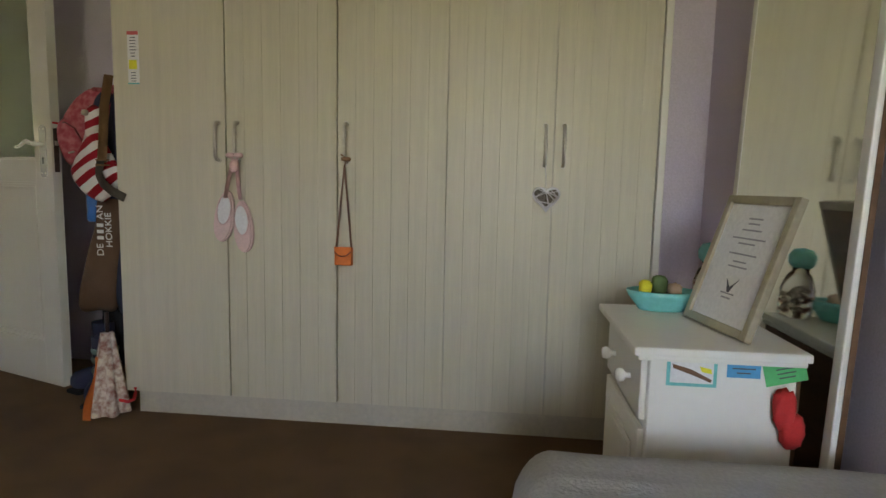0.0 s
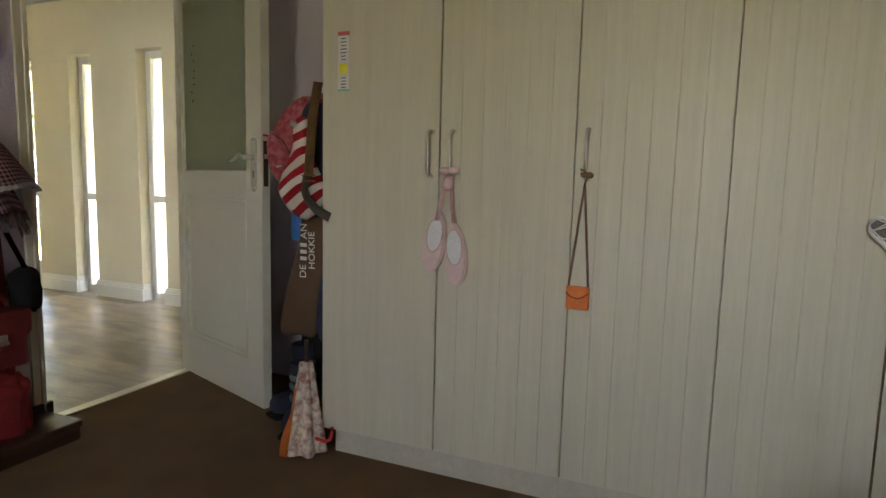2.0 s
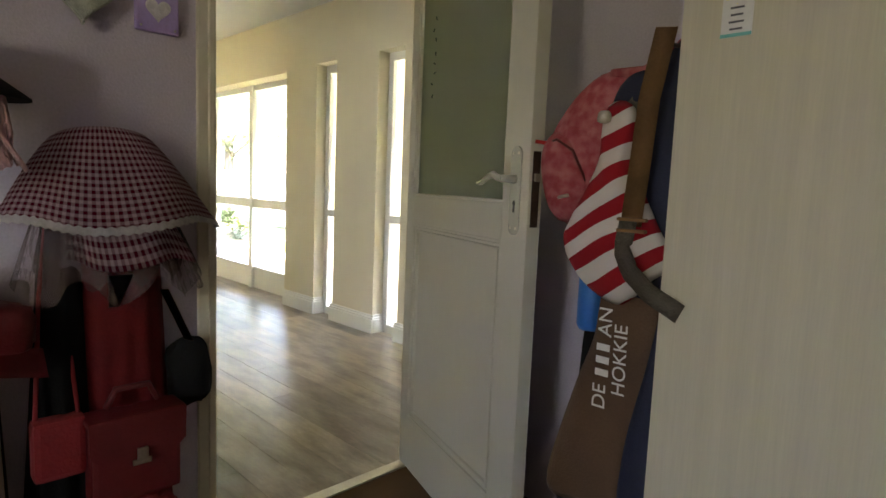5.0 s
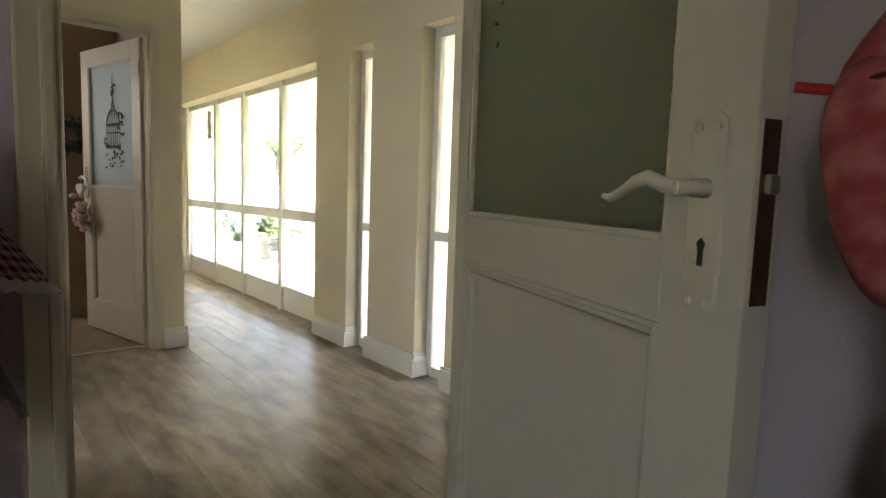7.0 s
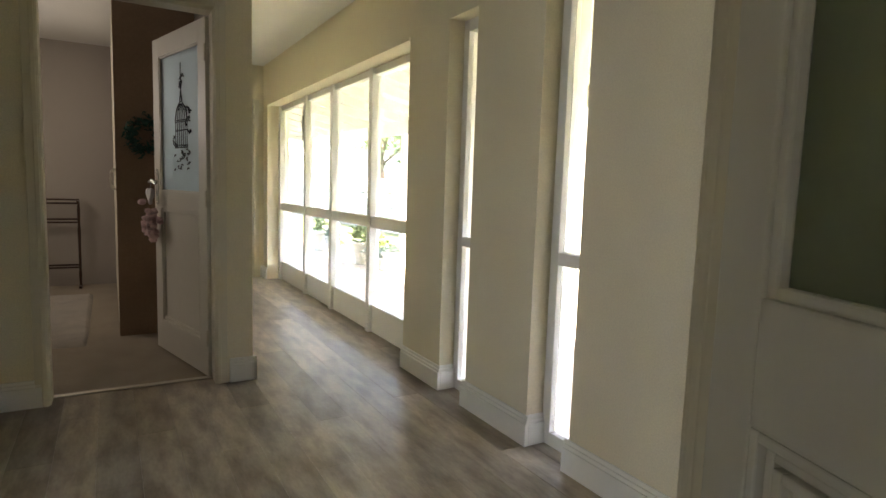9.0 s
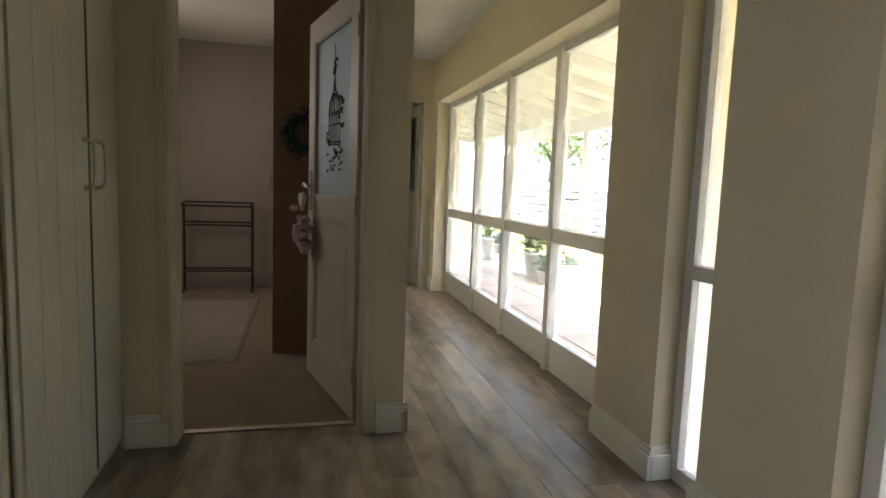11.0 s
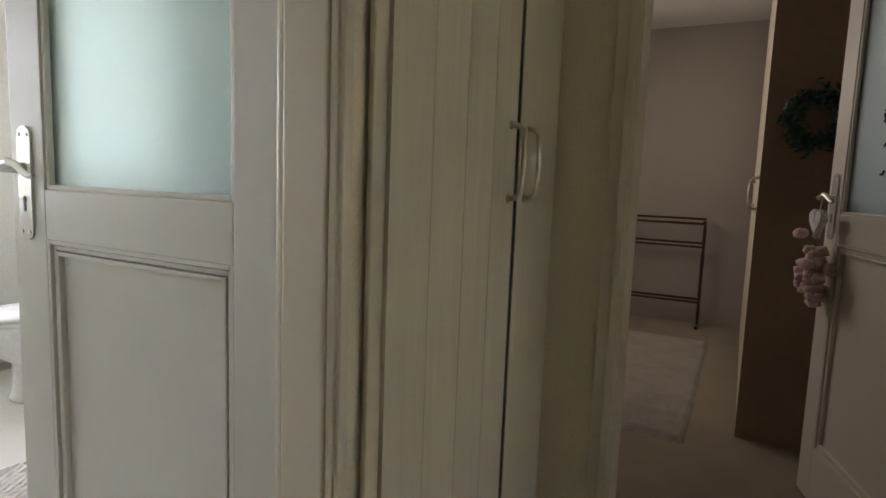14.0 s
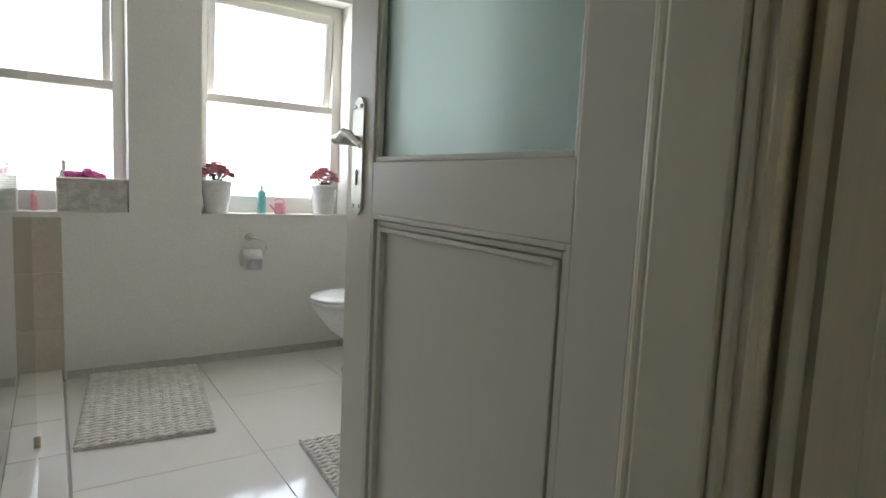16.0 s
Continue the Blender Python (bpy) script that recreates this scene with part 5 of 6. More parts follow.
bm = bmesh.new()
box(bm, XW + 0.095, 1.982, 0.465, XW + 0.182, 2.188, 0.480, bevel=0.006)
outline(bm, [(1.982, 0.475), (2.188, 0.475), (2.186, 0.40), (2.16, 0.375), (2.01, 0.375), (1.984, 0.40)], -0.008,
        Matrix.Translation((XW + 0.174, 0, 0)) @ Matrix.Rotation(radians(90), 4, "Z"))
part("flap", bm, M["maroon"], sa)
part("clasp", boxes((XW + 0.188, 2.075, 0.375, XW + 0.198, 2.098, 0.405), (XW + 0.186, 2.066, 0.365, XW + 0.192, 2.106, 0.378), bevel=0.003), M["chrome"], sa)
part("handle", tube(bmesh.new(), [(XW + 0.13, 2.03, 0.49), (XW + 0.13, 2.05, 0.53), (XW + 0.13, 2.12, 0.53), (XW + 0.13, 2.14, 0.49)], 0.008, 8), M["maroon"], sa)
rs2 = thing("red_handbag", (XW, 1.87, 0.4), "small red cloth handbag", "bag")
part("body", boxes((XW + 0.09, 1.855, 0.37, XW + 0.14, 1.955, 0.505), bevel=0.014), M["red"], rs2)
part("strap", tube(bmesh.new(), [(XW + 0.11, 1.865, 0.50), (XW + 0.07, 1.885, 0.75), (XW + 0.06, 1.905, 0.97), (XW + 0.07, 1.93, 0.75), (XW + 0.11, 1.945, 0.50)], 0.005, 6), M["red"], rs2)
bk = thing("cloth_bag", (XW, 2.08, 0.05), "red cloth bag resting against the wall", "bag")
part("body", blob(bmesh.new(), (XW + 0.10, 2.08, 0.145), (0.06, 0.09, 0.145), 6, 0.25, 4), M["red"], bk)
ht = thing("black_hat", (XW, 1.80, 1.2), "black felt hat hanging on the wall", "hat")
part("brim", lathe(bmesh.new(), (XW + 0.13, 1.755, 1.185), [(0.03, 0.05), (0.07, 0.05), (0.12, 0.015), (0.121, 0.01), (0.07, 0.042), (0.03, 0.044)], 28, (0.8, 1)), M["black"], ht)
part("crown", blob(bmesh.new(), (XW + 0.11, 1.74, 1.27), (0.06, 0.07, 0.06), 3, 0.1, 3), M["black"], ht)
yw = thing("pink_yarn_wig", (XW, 1.8, 1.0), "pink yarn plaits hanging under the hat", "costume")
bm = bmesh.new()
ry = random.Random(3)
for k in range(44):
    y, x = 1.70 + 0.13 * ry.random(), XW + 0.10 + 0.06 * ry.random()
    tube(bm, [(x, y, 1.20), (x + 0.02, y + 0.01 * ry.uniform(-1, 1), 1.13), (x + 0.02, y + 0.03 * ry.uniform(-1, 1.4), 1.05 + 0.03 * ry.random())], 0.005, 5)
part("yarn", bm, M["yarn"], yw)
bj = thing("black_jacket", (XW, 1.72, 0.1), "black jacket with a broad white stripe", "jacket")
fj = drape(1.66, 1.80, 0.86, 1.60, 1.83, 0.08, 0.08, 0.16, 7, 0.09)
part("body", sheet(bmesh.new(), fj, 40, 14, 0.006), M["black"], bj)
part("stripe", sheet(bmesh.new(), lambda u, v: Vector(fj(0.72 + 0.11 * u, 0.22 + 0.5 * v)) + Vector((0.008, 0.004, 0)), 4, 12, 0.003), M["whiteprint"], bj)
part("button", disc(bmesh.new(), (XW + 0.19, 1.76, 0.25), 0.012, 0.006), M["whiteglaze"], bj)
mc = thing("maroon_cap", (XW, 1.83, 0.75), "maroon cap with small white lettering", "cap")
part("crown", blob(bmesh.new(), (XW + 0.10, 1.80, 0.74), (0.06, 0.075, 0.055), 2, 0.15, 3), M["maroon"], mc)
part("peak", sheet(bmesh.new(), lambda u, v: (XW + 0.13 + 0.05 * v, 1.77 + 0.11 * u, 0.715 - 0.05 * v - 0.02 * u), 6, 4, 0.006), M["maroon"], mc)
bx_ = thing("flat_box", (XW, 1.7, 0), "long flat dark box with a lid on the carpet", "box")
part("body", boxes((XW + 0.025, 1.60, 0.0, XW + 0.22, 2.30, 0.055), bevel=0.008), M["dark"], bx_)
part("lid", boxes((XW + 0.022, 1.595, 0.05, XW + 0.226, 2.306, 0.077), bevel=0.008), M["dark"], bx_)
fl = thing("folded_clothes", (XW, 1.6, 0), "bright patterned clothes heaped on the carpet", "clothes")
part("heap", blob(bmesh.new(), (XW + 0.30, 1.50, 0.10), (0.16, 0.20, 0.12), 4, 0.5, 4, 4), M["floral"], fl)
part("sleeve", blob(bmesh.new(), (XW + 0.34, 1.58, 0.20), (0.07, 0.10, 0.06), 7, 0.5, 3, 4), M["pink"], fl)

for hung in (pq, sh_, ph):
    shift(hung, 0, 0.048, 0.033)
for hung in (gc, rd, ds, fs, sa, rs2, bk, ht, yw, bj, mc):
    shift(hung, 0, 0.012, 0.012)
shift(sa, 0, -0.035, 0.045)
shift(rs2, 0, 0, 0.03)
shift(fs, 0, 0.008, -0.05)


# ---- decal, charms and far rooms ----
def on_door(door, m):
    return door.matrix_world @ m


dc = bmesh.new()
cx, cz = 0.395, 1.42


def dl(pts, r=0.0022):
    tube(dc, [(cx + 1.35 * a, 0.0055, cz + b) for a, b in pts], r, 4)


dl([(0, 0.36), (0.004, 0.30), (-0.004, 0.26), (0, 0.2)])
for k in range(7):
    dl([((k - 3) * 0.022, -0.13), ((k - 3) * 0.023, 0.02), ((k - 3) * 0.018, 0.08), ((k - 3) * 0.006, 0.125)], 0.0020)
for z, w in ((-0.13, 0.075), (-0.118, 0.075), (-0.03, 0.073), (0.02, 0.072), (0.03, 0.072)):
    dl([(-w, z), (w, z)], 0.0035)
dl([(-0.07, 0.03), (-0.055, 0.09), (-0.02, 0.13), (0, 0.14), (0.02, 0.13), (0.055, 0.09), (0.07, 0.03)], 0.0035)
dl([(-0.012, 0.14), (0, 0.20), (0.012, 0.14)], 0.004)
rd2 = random.Random(12)
for x0, z0, n, sx, sz in ((0, -0.2, 26, 0.09, 0.06), (-0.085, 0.0, 12, 0.02, 0.08), (0.0, 0.24, 9, 0.02, 0.05), (0.07, -0.1, 9, 0.03, 0.05)):
    for _ in range(n):
        a, b, q = x0 + rd2.uniform(-sx, sx), z0 + rd2.uniform(-sz, sz), rd2.uniform(0, 6.28)
        dl([(a, b), (a + 0.012 * math.cos(q), b + 0.012 * math.sin(q)), (a + 0.02 * math.cos(q + 0.6), b + 0.02 * math.sin(q + 0.6))], 0.0038)
dl([(-0.10, 0.06), (-0.09, 0.09), (-0.065, 0.10), (-0.05, 0.085)], 0.007)
part("birdcage_decal", dc, M["decal"], door_2, "dark birdcage and flower decal", local=True)

dd1 = bmesh.new()
for k in range(8):
    q = rd2.uniform(0, 6.28)
    a, b = 0.16 + rd2.uniform(-0.02, 0.02), 1.62 - 0.035 * k
    tube(dd1, [(a, -0.0055, b), (a + 0.012 * math.cos(q), -0.0055, b + 0.012 * math.sin(q))], 0.003, 4)
part("small_decal", dd1, M["greyleaf"], door_1, "small faded flower decal", local=True)

m2 = door_2.matrix_world
hc = thing("heart_charm", None, "padded white heart hanging from the door lever", "ornament", m=m2 @ Matrix.Translation((0.745, 0.075, 1.0)))
bm = bmesh.new()
outline(bm, heart(0.056), 0.024, Matrix.Translation((0, -0.011, 0)))
bmesh.ops.bevel(bm, geom=list(bm.edges), offset=0.006, segments=2, affect="EDGES")
part("heart", bm, M["white"], hc, local=True)
part("cord", tube(bmesh.new(), [(0, 0, 0.03), (0.004, -0.008, 0.08)], 0.002, 5), M["white"], hc, local=True)
fc = thing("flower_charm", None, "pale pink cloth flower bunch hanging from the door lever", "ornament", m=m2 @ Matrix.Translation((0.755, 0.075, 0.80)))
bm = bmesh.new()
rf = random.Random(6)
for k in range(44):
    blob(bm, (max(-0.06, min(0.06, rf.gauss(0, 0.03))), max(-0.04, min(0.04, rf.gauss(0, 0.02))), rf.gauss(0, 0.05)), (0.021, 0.021, 0.017), k, 0.5, 2, 4)
part("petals", bm, M["palepink"], fc, local=True)
part("cord", tube(bmesh.new(), [(0, 0, 0.03), (0.0, -0.005, 0.15), (0.006, -0.01, 0.29)], 0.002, 5), M["tan"], fc, local=True)

# second bedroom: wardrobe end, towel stand, rug, wreath, downlight
w2 = thing("second_wardrobe", (-7.75, 2.9, 0), "tall brown wardrobe with its plain end towards the door", "wardrobe")
part("side_panel", boxes((-6.90, 2.68, 0.0, -6.875, 3.19, 2.39)), M["brownpanel"], w2)
part("body", boxes((-9.22, 2.70, 0.06, -6.90, 3.19, 2.39)), M["brownpanel"], w2)
part("plinth", boxes((-9.22, 2.72, 0.0, -6.90, 3.1, 0.06)), M["dark"], w2)
for k in range(4):
    a = -6.905 - 0.53 * k
    d = part("door", boxes((a - 0.525, 2.68, 0.065, a, 2.70, 2.385), bevel=0.003), M["foil"], w2)
    d_handle(d, a - 0.04 if k % 2 == 0 else a - 0.485, 2.68, 1.03, 1.17)
tr = thing("towel_stand", (-8.84, 2.1, 0), "dark turned-wood towel stand with five rails", "towel stand")
for y in (1.80, 2.41):
    bm = lathe(bmesh.new(), (-8.80, y, 0.0), [(0.011, 0), (0.016, 0.015), (0.010, 0.03), (0.013, 0.1), (0.015, 0.13), (0.011, 0.16), (0.013, 0.45), (0.015, 0.55), (0.011, 0.6), (0.014, 0.75), (0.010, 0.80), (0.012, 0.83)], 14)
    part("post", bm, M["dark"], tr)
    part("foot", boxes((-8.87, y - 0.013, 0.0, -8.69, y + 0.013, 0.022), bevel=0.006), M["dark"], tr)
    part("top_bracket", boxes((-8.86, y - 0.012, 0.815, -8.70, y + 0.012, 0.84), bevel=0.006), M["dark"], tr)
for x, z in ((-8.85, 0.845), (-8.71, 0.815), (-8.80, 0.63), (-8.80, 0.66), (-8.80, 0.22), (-8.76, 0.20)):
    part("rail", tube(bmesh.new(), [(x, 1.795, z), (x, 2.415, z)], 0.009, 10), M["dark"], tr)
tr.matrix_world = Matrix.Translation((-9.11, 2.05, 0)) @ Matrix.Scale(1.04, 4) @ Matrix.Translation((8.80, -2.105, 0)) @ tr.matrix_world


def shag(u, v):
    x, y = -8.60 + 1.93 * u, 1.52 + 0.965 * v
    e = min(u, 1 - u, v, 1 - v)
    z = 0.002 + 0.022 * min(1, e * 40) + 0.010 * noise.noise(Vector((x * 40, y * 40, 0))) * min(1, e * 60)
    return (x + 0.006 * noise.noise(Vector((x * 30, y * 30, 3))), y + 0.008 * noise.noise(Vector((x * 30, y * 30, 7))), max(0.002, z))


solid("shag_rug", sheet(bmesh.new(), shag, 110, 80), M["rug"], "cream shaggy rug on beige carpet", "rug")
wre = thing("foliage_wreath", (-6.72, 2.86, 1.45), "dark green foliage wreath hanging on the wardrobe end", "wreath")
bm = bmesh.new()
rw = random.Random(2)
for k in range(420):
    q = rw.uniform(0, 6.283)
    r = 0.10 + rw.gauss(0, 0.022)
    p = Vector((-6.715 + rw.uniform(0, 0.05), 2.86 + r * math.cos(q), 1.47 + r * math.sin(q)))
    a = Vector((rw.uniform(0, 1), rw.uniform(-1, 1), rw.uniform(-1, 1))).normalized() * 0.022
    b = a.cross(Vector((rw.uniform(-1, 1), rw.uniform(-1, 1), 0.3))).normalized() * 0.008
    bm.faces.new([bm.verts.new(p + v) for v in (-a, b, a, -b)])
part("leaves", bm, M["wreath"], wre)
part("ring", tube(bmesh.new(), [(-6.72, 2.86 + 0.1 * math.cos(q / 12 * 6.283), 1.47 + 0.1 * math.sin(q / 12 * 6.283)) for q in range(12)], 0.012, 6, True), M["bark"], wre)
shift(wre, -0.14, 0.005, -0.06)
dn = thing("downlight", (-8.22, 1.85, Z2), "small round recessed ceiling downlight, lit", "ceiling light")
part("rim", lathe(bmesh.new(), (-8.22, 1.85, Z2 - 0.006), [(0.045, 0.006), (0.045, 0.0), (0.034, 0.0), (0.034, 0.004)], 20), M["winpaint"], dn)
part("lens", lathe(bmesh.new(), (-8.22, 1.85, Z2 - 0.004), [(0.02, 0), (0.02, 0.003)], 18), lamp_glow, dn)

# ---- bathroom things ----
sk = tagged(new("baseboard_bathroom"), "grey tile skirting", "baseboard", "", "structure")
for x0, x1 in ((-6.0, -5.605), (-5.602, -5.005), (-5.002, -4.32), (-4.317, -4.21)):
    part("tile", boxes((x0, BY, 0.0, x1, BY + 0.010, 0.042), bevel=0.002), M["greytile"], sk)
for y0, y1 in ((-0.83, -0.28), (-0.277, 0.32), (0.323, 0.92)):
    part("tile", boxes((-6.0, y0, 0.0, -5.99, y1, 0.042), bevel=0.002), M["greytile"], sk)
wt = tagged(new("wall_shower_tiles"), "beige shower wall tiles below the sill", "wall", "", "structure")
for i in range(4):
    for j in range(3):
        x0, z0 = -4.20 + 0.30 * i, 0.0 + 0.262 * j
        part("tile", boxes((x0, BY, z0, x0 + 0.297, BY + 0.009, z0 + 0.259), bevel=0.0015), M["beigetile"], wt)
kerb = tagged(new("shower_kerb"), "raised tiled shower kerb", "shower kerb", "", "structure")
for j in range(6):
    y0 = BY + 0.012 + 0.33 * j
    part("tile", boxes((-4.19, y0, 0.0, -4.075, y0 + 0.327, 0.055), bevel=0.003), M["tile"], kerb)
stray = tagged(new("floor_shower"), "beige tiled shower floor", "floor", "", "structure")
for i in range(5):
    for j in range(9):
        x0, y0 = -4.072 + 0.238 * i, BY + 0.012 + 0.238 * j
        part("tile", boxes((x0, y0, -0.006, x0 + 0.235, y0 + 0.235, 0.012), bevel=0.002), M["beigetile"], stray)
scr = thing("shower_screen", (-4.12, 0.6, 0.055), "frameless clear glass shower screen with chrome bracket", "shower screen")
p = part("glass", boxes((-4.108, 0.02, 0.058, -4.102, 2.0, 1.95)), M["clear"], scr)
p.visible_shadow = False
part("bracket", boxes((-4.118, 0.03, 0.056, -4.092, 0.08, 0.10), bevel=0.003), M["chrome"], scr)
part("seal", boxes((-4.114, 0.08, 0.055, -4.096, 2.0, 0.062)), M["chrome"], scr)


def bottle(name, x, y, z, r, h, material, label, cap="black"):
    root = thing(name, (x, y, z), label, "bottle")
    part("body", lathe(bmesh.new(), (x, y, z), [(r * 0.9, 0), (r, 0.006), (r, h * 0.68), (r * 0.8, h * 0.78), (r * 0.36, h * 0.82)], 18), M[material], root)
    part("cap", lathe(bmesh.new(), (x, y, z + h * 0.82), [(r * 0.42, 0), (r * 0.44, h * 0.17), (r * 0.38, h * 0.18)], 14), M[cap], root)


bottle("shampoo_bottle", -4.03, 0.16, 0.012, 0.036, 0.20, "black", "dark shampoo bottle on the shower floor")
bottle("shampoo_bottle", -4.015, 0.02, 0.012, 0.034, 0.23, "palepink", "pale bottle with a dark cap on the shower floor")
bottle("shampoo_bottle", -3.94, 0.19, 0.012, 0.038, 0.15, "redbright", "red bottle on the shower floor")
YS = BY - 0.055
ZS = SILL + 0.006
bottle("spray_bottle", -5.148, YS, ZS, 0.024, 0.16, "teal", "slim teal bottle on the window sill", "whiteglaze")
bottle("small_bottle", -4.09, YS, ZS, 0.021, 0.10, "pinkcup", "pink bottle on the window sill", "whiteglaze")
bottle("small_bottle", -3.97, YS - 0.02, ZS, 0.024, 0.085, "teal", "teal bottle on the window sill", "black")
cu = thing("pink_can", (-5.06, YS, ZS), "small pink enamel watering can on the sill", "can")
part("body", lathe(bmesh.new(), (-5.06, YS, ZS), [(0.032, 0), (0.033, 0.004), (0.030, 0.055), (0.031, 0.06), (0.027, 0.06), (0.026, 0.05)], 20), M["pinkcup"], cu)
part("handle", tube(bmesh.new(), [(-5.085, YS, ZS + 0.06), (-5.075, YS, ZS + 0.082), (-5.05, YS, ZS + 0.088), (-5.03, YS, ZS + 0.075)], 0.004, 6), M["pinkcup"], cu)
part("spout", tube(bmesh.new(), [(-5.03, YS, ZS + 0.02), (-5.005, YS, ZS + 0.045), (-4.995, YS, ZS + 0.05)], [0.008, 0.006, 0.004], 8), M["pinkcup"], cu)
shift(cu, -0.195, 0, 0)


def flower_pot(x, seed):
    root = thing("flower_pot", (x, YS, ZS), "white pot of pink blossoms on the window sill", "flower pot", "window sill flower pots")
    part("pot", lathe(bmesh.new(), (x, YS, ZS), [(0.056, 0), (0.060, 0.008), (0.079, 0.158), (0.083, 0.160), (0.083, 0.176), (0.074, 0.176), (0.070, 0.16)], 24), M["whiteglaze"], root)
    r = random.Random(seed)
    bm = bmesh.new()
    for k in range(120):
        q, rr = r.uniform(0, 6.283), 0.085 * math.sqrt(r.random())
        c = (x + rr * math.cos(q), YS + rr * math.sin(q) * 0.8, ZS + 0.195 + 0.06 * (1 - (rr / 0.085) ** 2) + r.uniform(-0.015, 0.015))
        for j in range(5):
            a = j * 1.2566 + q
            d, e = Vector((math.cos(a), math.sin(a), 0.6)) * 0.022, Vector((-math.sin(a), math.cos(a), 0)) * 0.011
            o = Vector(c)
            bm.faces.new([bm.verts.new(o + v) for v in (Vector(), d * 0.6 + e, d, d * 0.6 - e)])
    part("blossoms", bm, M["petal"], root)
    bm = bmesh.new()
    for k in range(50):
        q = r.uniform(0, 6.283)
        o = Vector((x + 0.045 * r.random() * math.cos(q), YS + 0.045 * r.random() * math.sin(q), ZS + 0.165 + 0.03 * r.random()))
        d, e = Vector((math.cos(q), math.sin(q), 0.6)) * 0.03, Vector((-math.sin(q), math.cos(q), 0)) * 0.010
        bm.faces.new([bm.verts.new(o + v) for v in (Vector(), d * 0.5 + e, d, d * 0.5 - e)])
    part("leaves", bm, M["leaf"], root)


flower_pot(-4.905, 1)
flower_pot(-5.515, 2)

bs = thing("wicker_basket", (-4.13, YS, ZS), "cream woven wicker basket with pink bath puff", "basket")
BX0, BX1, BY0_, BY1_, BH = -4.475, -4.185, BY - 0.125, BY - 0.005, 0.155
for b in ((BX0, BY1_ - 0.008, BX1, BY1_ - 0.004), (BX0, BY0_ + 0.004, BX1, BY0_ + 0.008)):
    part("side_lining", boxes((b[0], b[1], ZS, b[2], b[3], ZS + BH)), M["wicker"], bs)
for x in (BX0 + 0.004, BX1 - 0.008):
    part("side_lining", boxes((x, BY0_ + 0.008, ZS, x + 0.004, BY1_ - 0.008, ZS + BH)), M["wicker"], bs)
part("base", boxes((BX0 + 0.008, BY0_ + 0.008, ZS, BX1 - 0.008, BY1_ - 0.008, ZS + 0.004)), M["wicker"], bs)
bm = bmesh.new()
for j in range(14):
    z = ZS + 0.006 + j * 0.0105
    pts = []
    n = 36
    for i in range(n + 1):
        x = BX0 + (BX1 - BX0) * i / n
        pts.append((x, BY1_ - 0.002 + 0.003 * (1 if (i + j) % 2 else -1), z))
    tube(bm, pts, 0.0042, 5)
    tube(bm, [(BX1 - 0.002 + 0.003 * (1 if (i + j) % 2 else -1), BY0_ + (BY1_ - BY0_) * i / 12, z) for i in range(13)], 0.0042, 5)
    tube(bm, [(BX0 + 0.002 + 0.003 * (1 if (i + j) % 2 else -1), BY0_ + (BY1_ - BY0_) * i / 12, z) for i in range(13)], 0.0042, 5)
tube(bm, [(BX0, BY1_, ZS + BH), (BX1, BY1_, ZS + BH), (BX1, BY0_, ZS + BH), (BX0, BY0_, ZS + BH)], 0.007, 8, True)
part("weave", bm, M["wicker"], bs)
pf = thing("bath_puff", (-4.12, YS, ZS + 0.1), "hot pink mesh bath puff in the basket", "bath puff")
bm = bmesh.new()
for k in range(18):
    blob(bm, (-4.30 + rf.gauss(0, 0.04), YS - 0.01 + rf.gauss(0, 0.02), ZS + 0.165 + rf.gauss(0, 0.012)), (0.02, 0.02, 0.016), k, 0.6, 2, 4)
part("mesh", bm, M["hotpink"], pf)
bottle("tall_tube", -4.215, YS - 0.02, ZS + 0.005, 0.020, 0.235, "whiteglaze", "white tube standing in the basket", "whiteglaze")

# toilet
to = thing("toilet", (-5.4, -0.33, 0), "white ceramic toilet with closed lid", "toilet")
bm = bmesh.new()
TX, TY = -5.52, -0.32
for prof in ([(0.115, 0.0), (0.12, 0.015), (0.105, 0.05), (0.10, 0.18), (0.125, 0.26), (0.165, 0.33), (0.185, 0.375), (0.185, 0.392)],):
    rings = []
    for r, h in prof:
        sx = 1.32 if h > 0.2 else 1.05
        off = 0.03 if h > 0.2 else -0.02
        rings.append([bm.verts.new((TX + off + sx * r * math.cos(2 * math.pi * k / 32), TY + r * math.sin(2 * math.pi * k / 32), h)) for k in range(32)])
    for a, b in zip(rings, rings[1:]):
        for k in range(32):
            f = bm.faces.new((a[k], a[(k + 1) % 32], b[(k + 1) % 32], b[k]))
            f.smooth = True
    bm.faces.new(rings[0][::-1])
    bm.faces.new(rings[-1])
part("bowl", bm, M["whiteglaze"], to)
bm = lathe(bmesh.new(), (TX + 0.03, TY, 0.392), [(0.186, 0), (0.19, 0.006), (0.19, 0.016), (0.186, 0.02)], 36, (1.34, 1.0))
part("seat", bm, M["whiteglaze"], to)
bm = lathe(bmesh.new(), (TX + 0.03, TY, 0.414), [(0.188, 0), (0.191, 0.006), (0.186, 0.014), (0.14, 0.022), (0.05, 0.027)], 36, (1.34, 1.0))
part("lid", bm, M["whiteglaze"], to)
part("cistern", boxes((-5.995, TY - 0.19, 0.40, -5.78, TY + 0.19, 0.76), bevel=0.02), M["whiteglaze"], to)
part("cistern_lid", boxes((-5.998, TY - 0.20, 0.76, -5.77, TY + 0.20, 0.79), bevel=0.01), M["whiteglaze"], to)
part("pedestal", boxes((-5.995, TY - 0.10, 0.0, -5.64, TY + 0.10, 0.40), bevel=0.02), M["whiteglaze"], to)

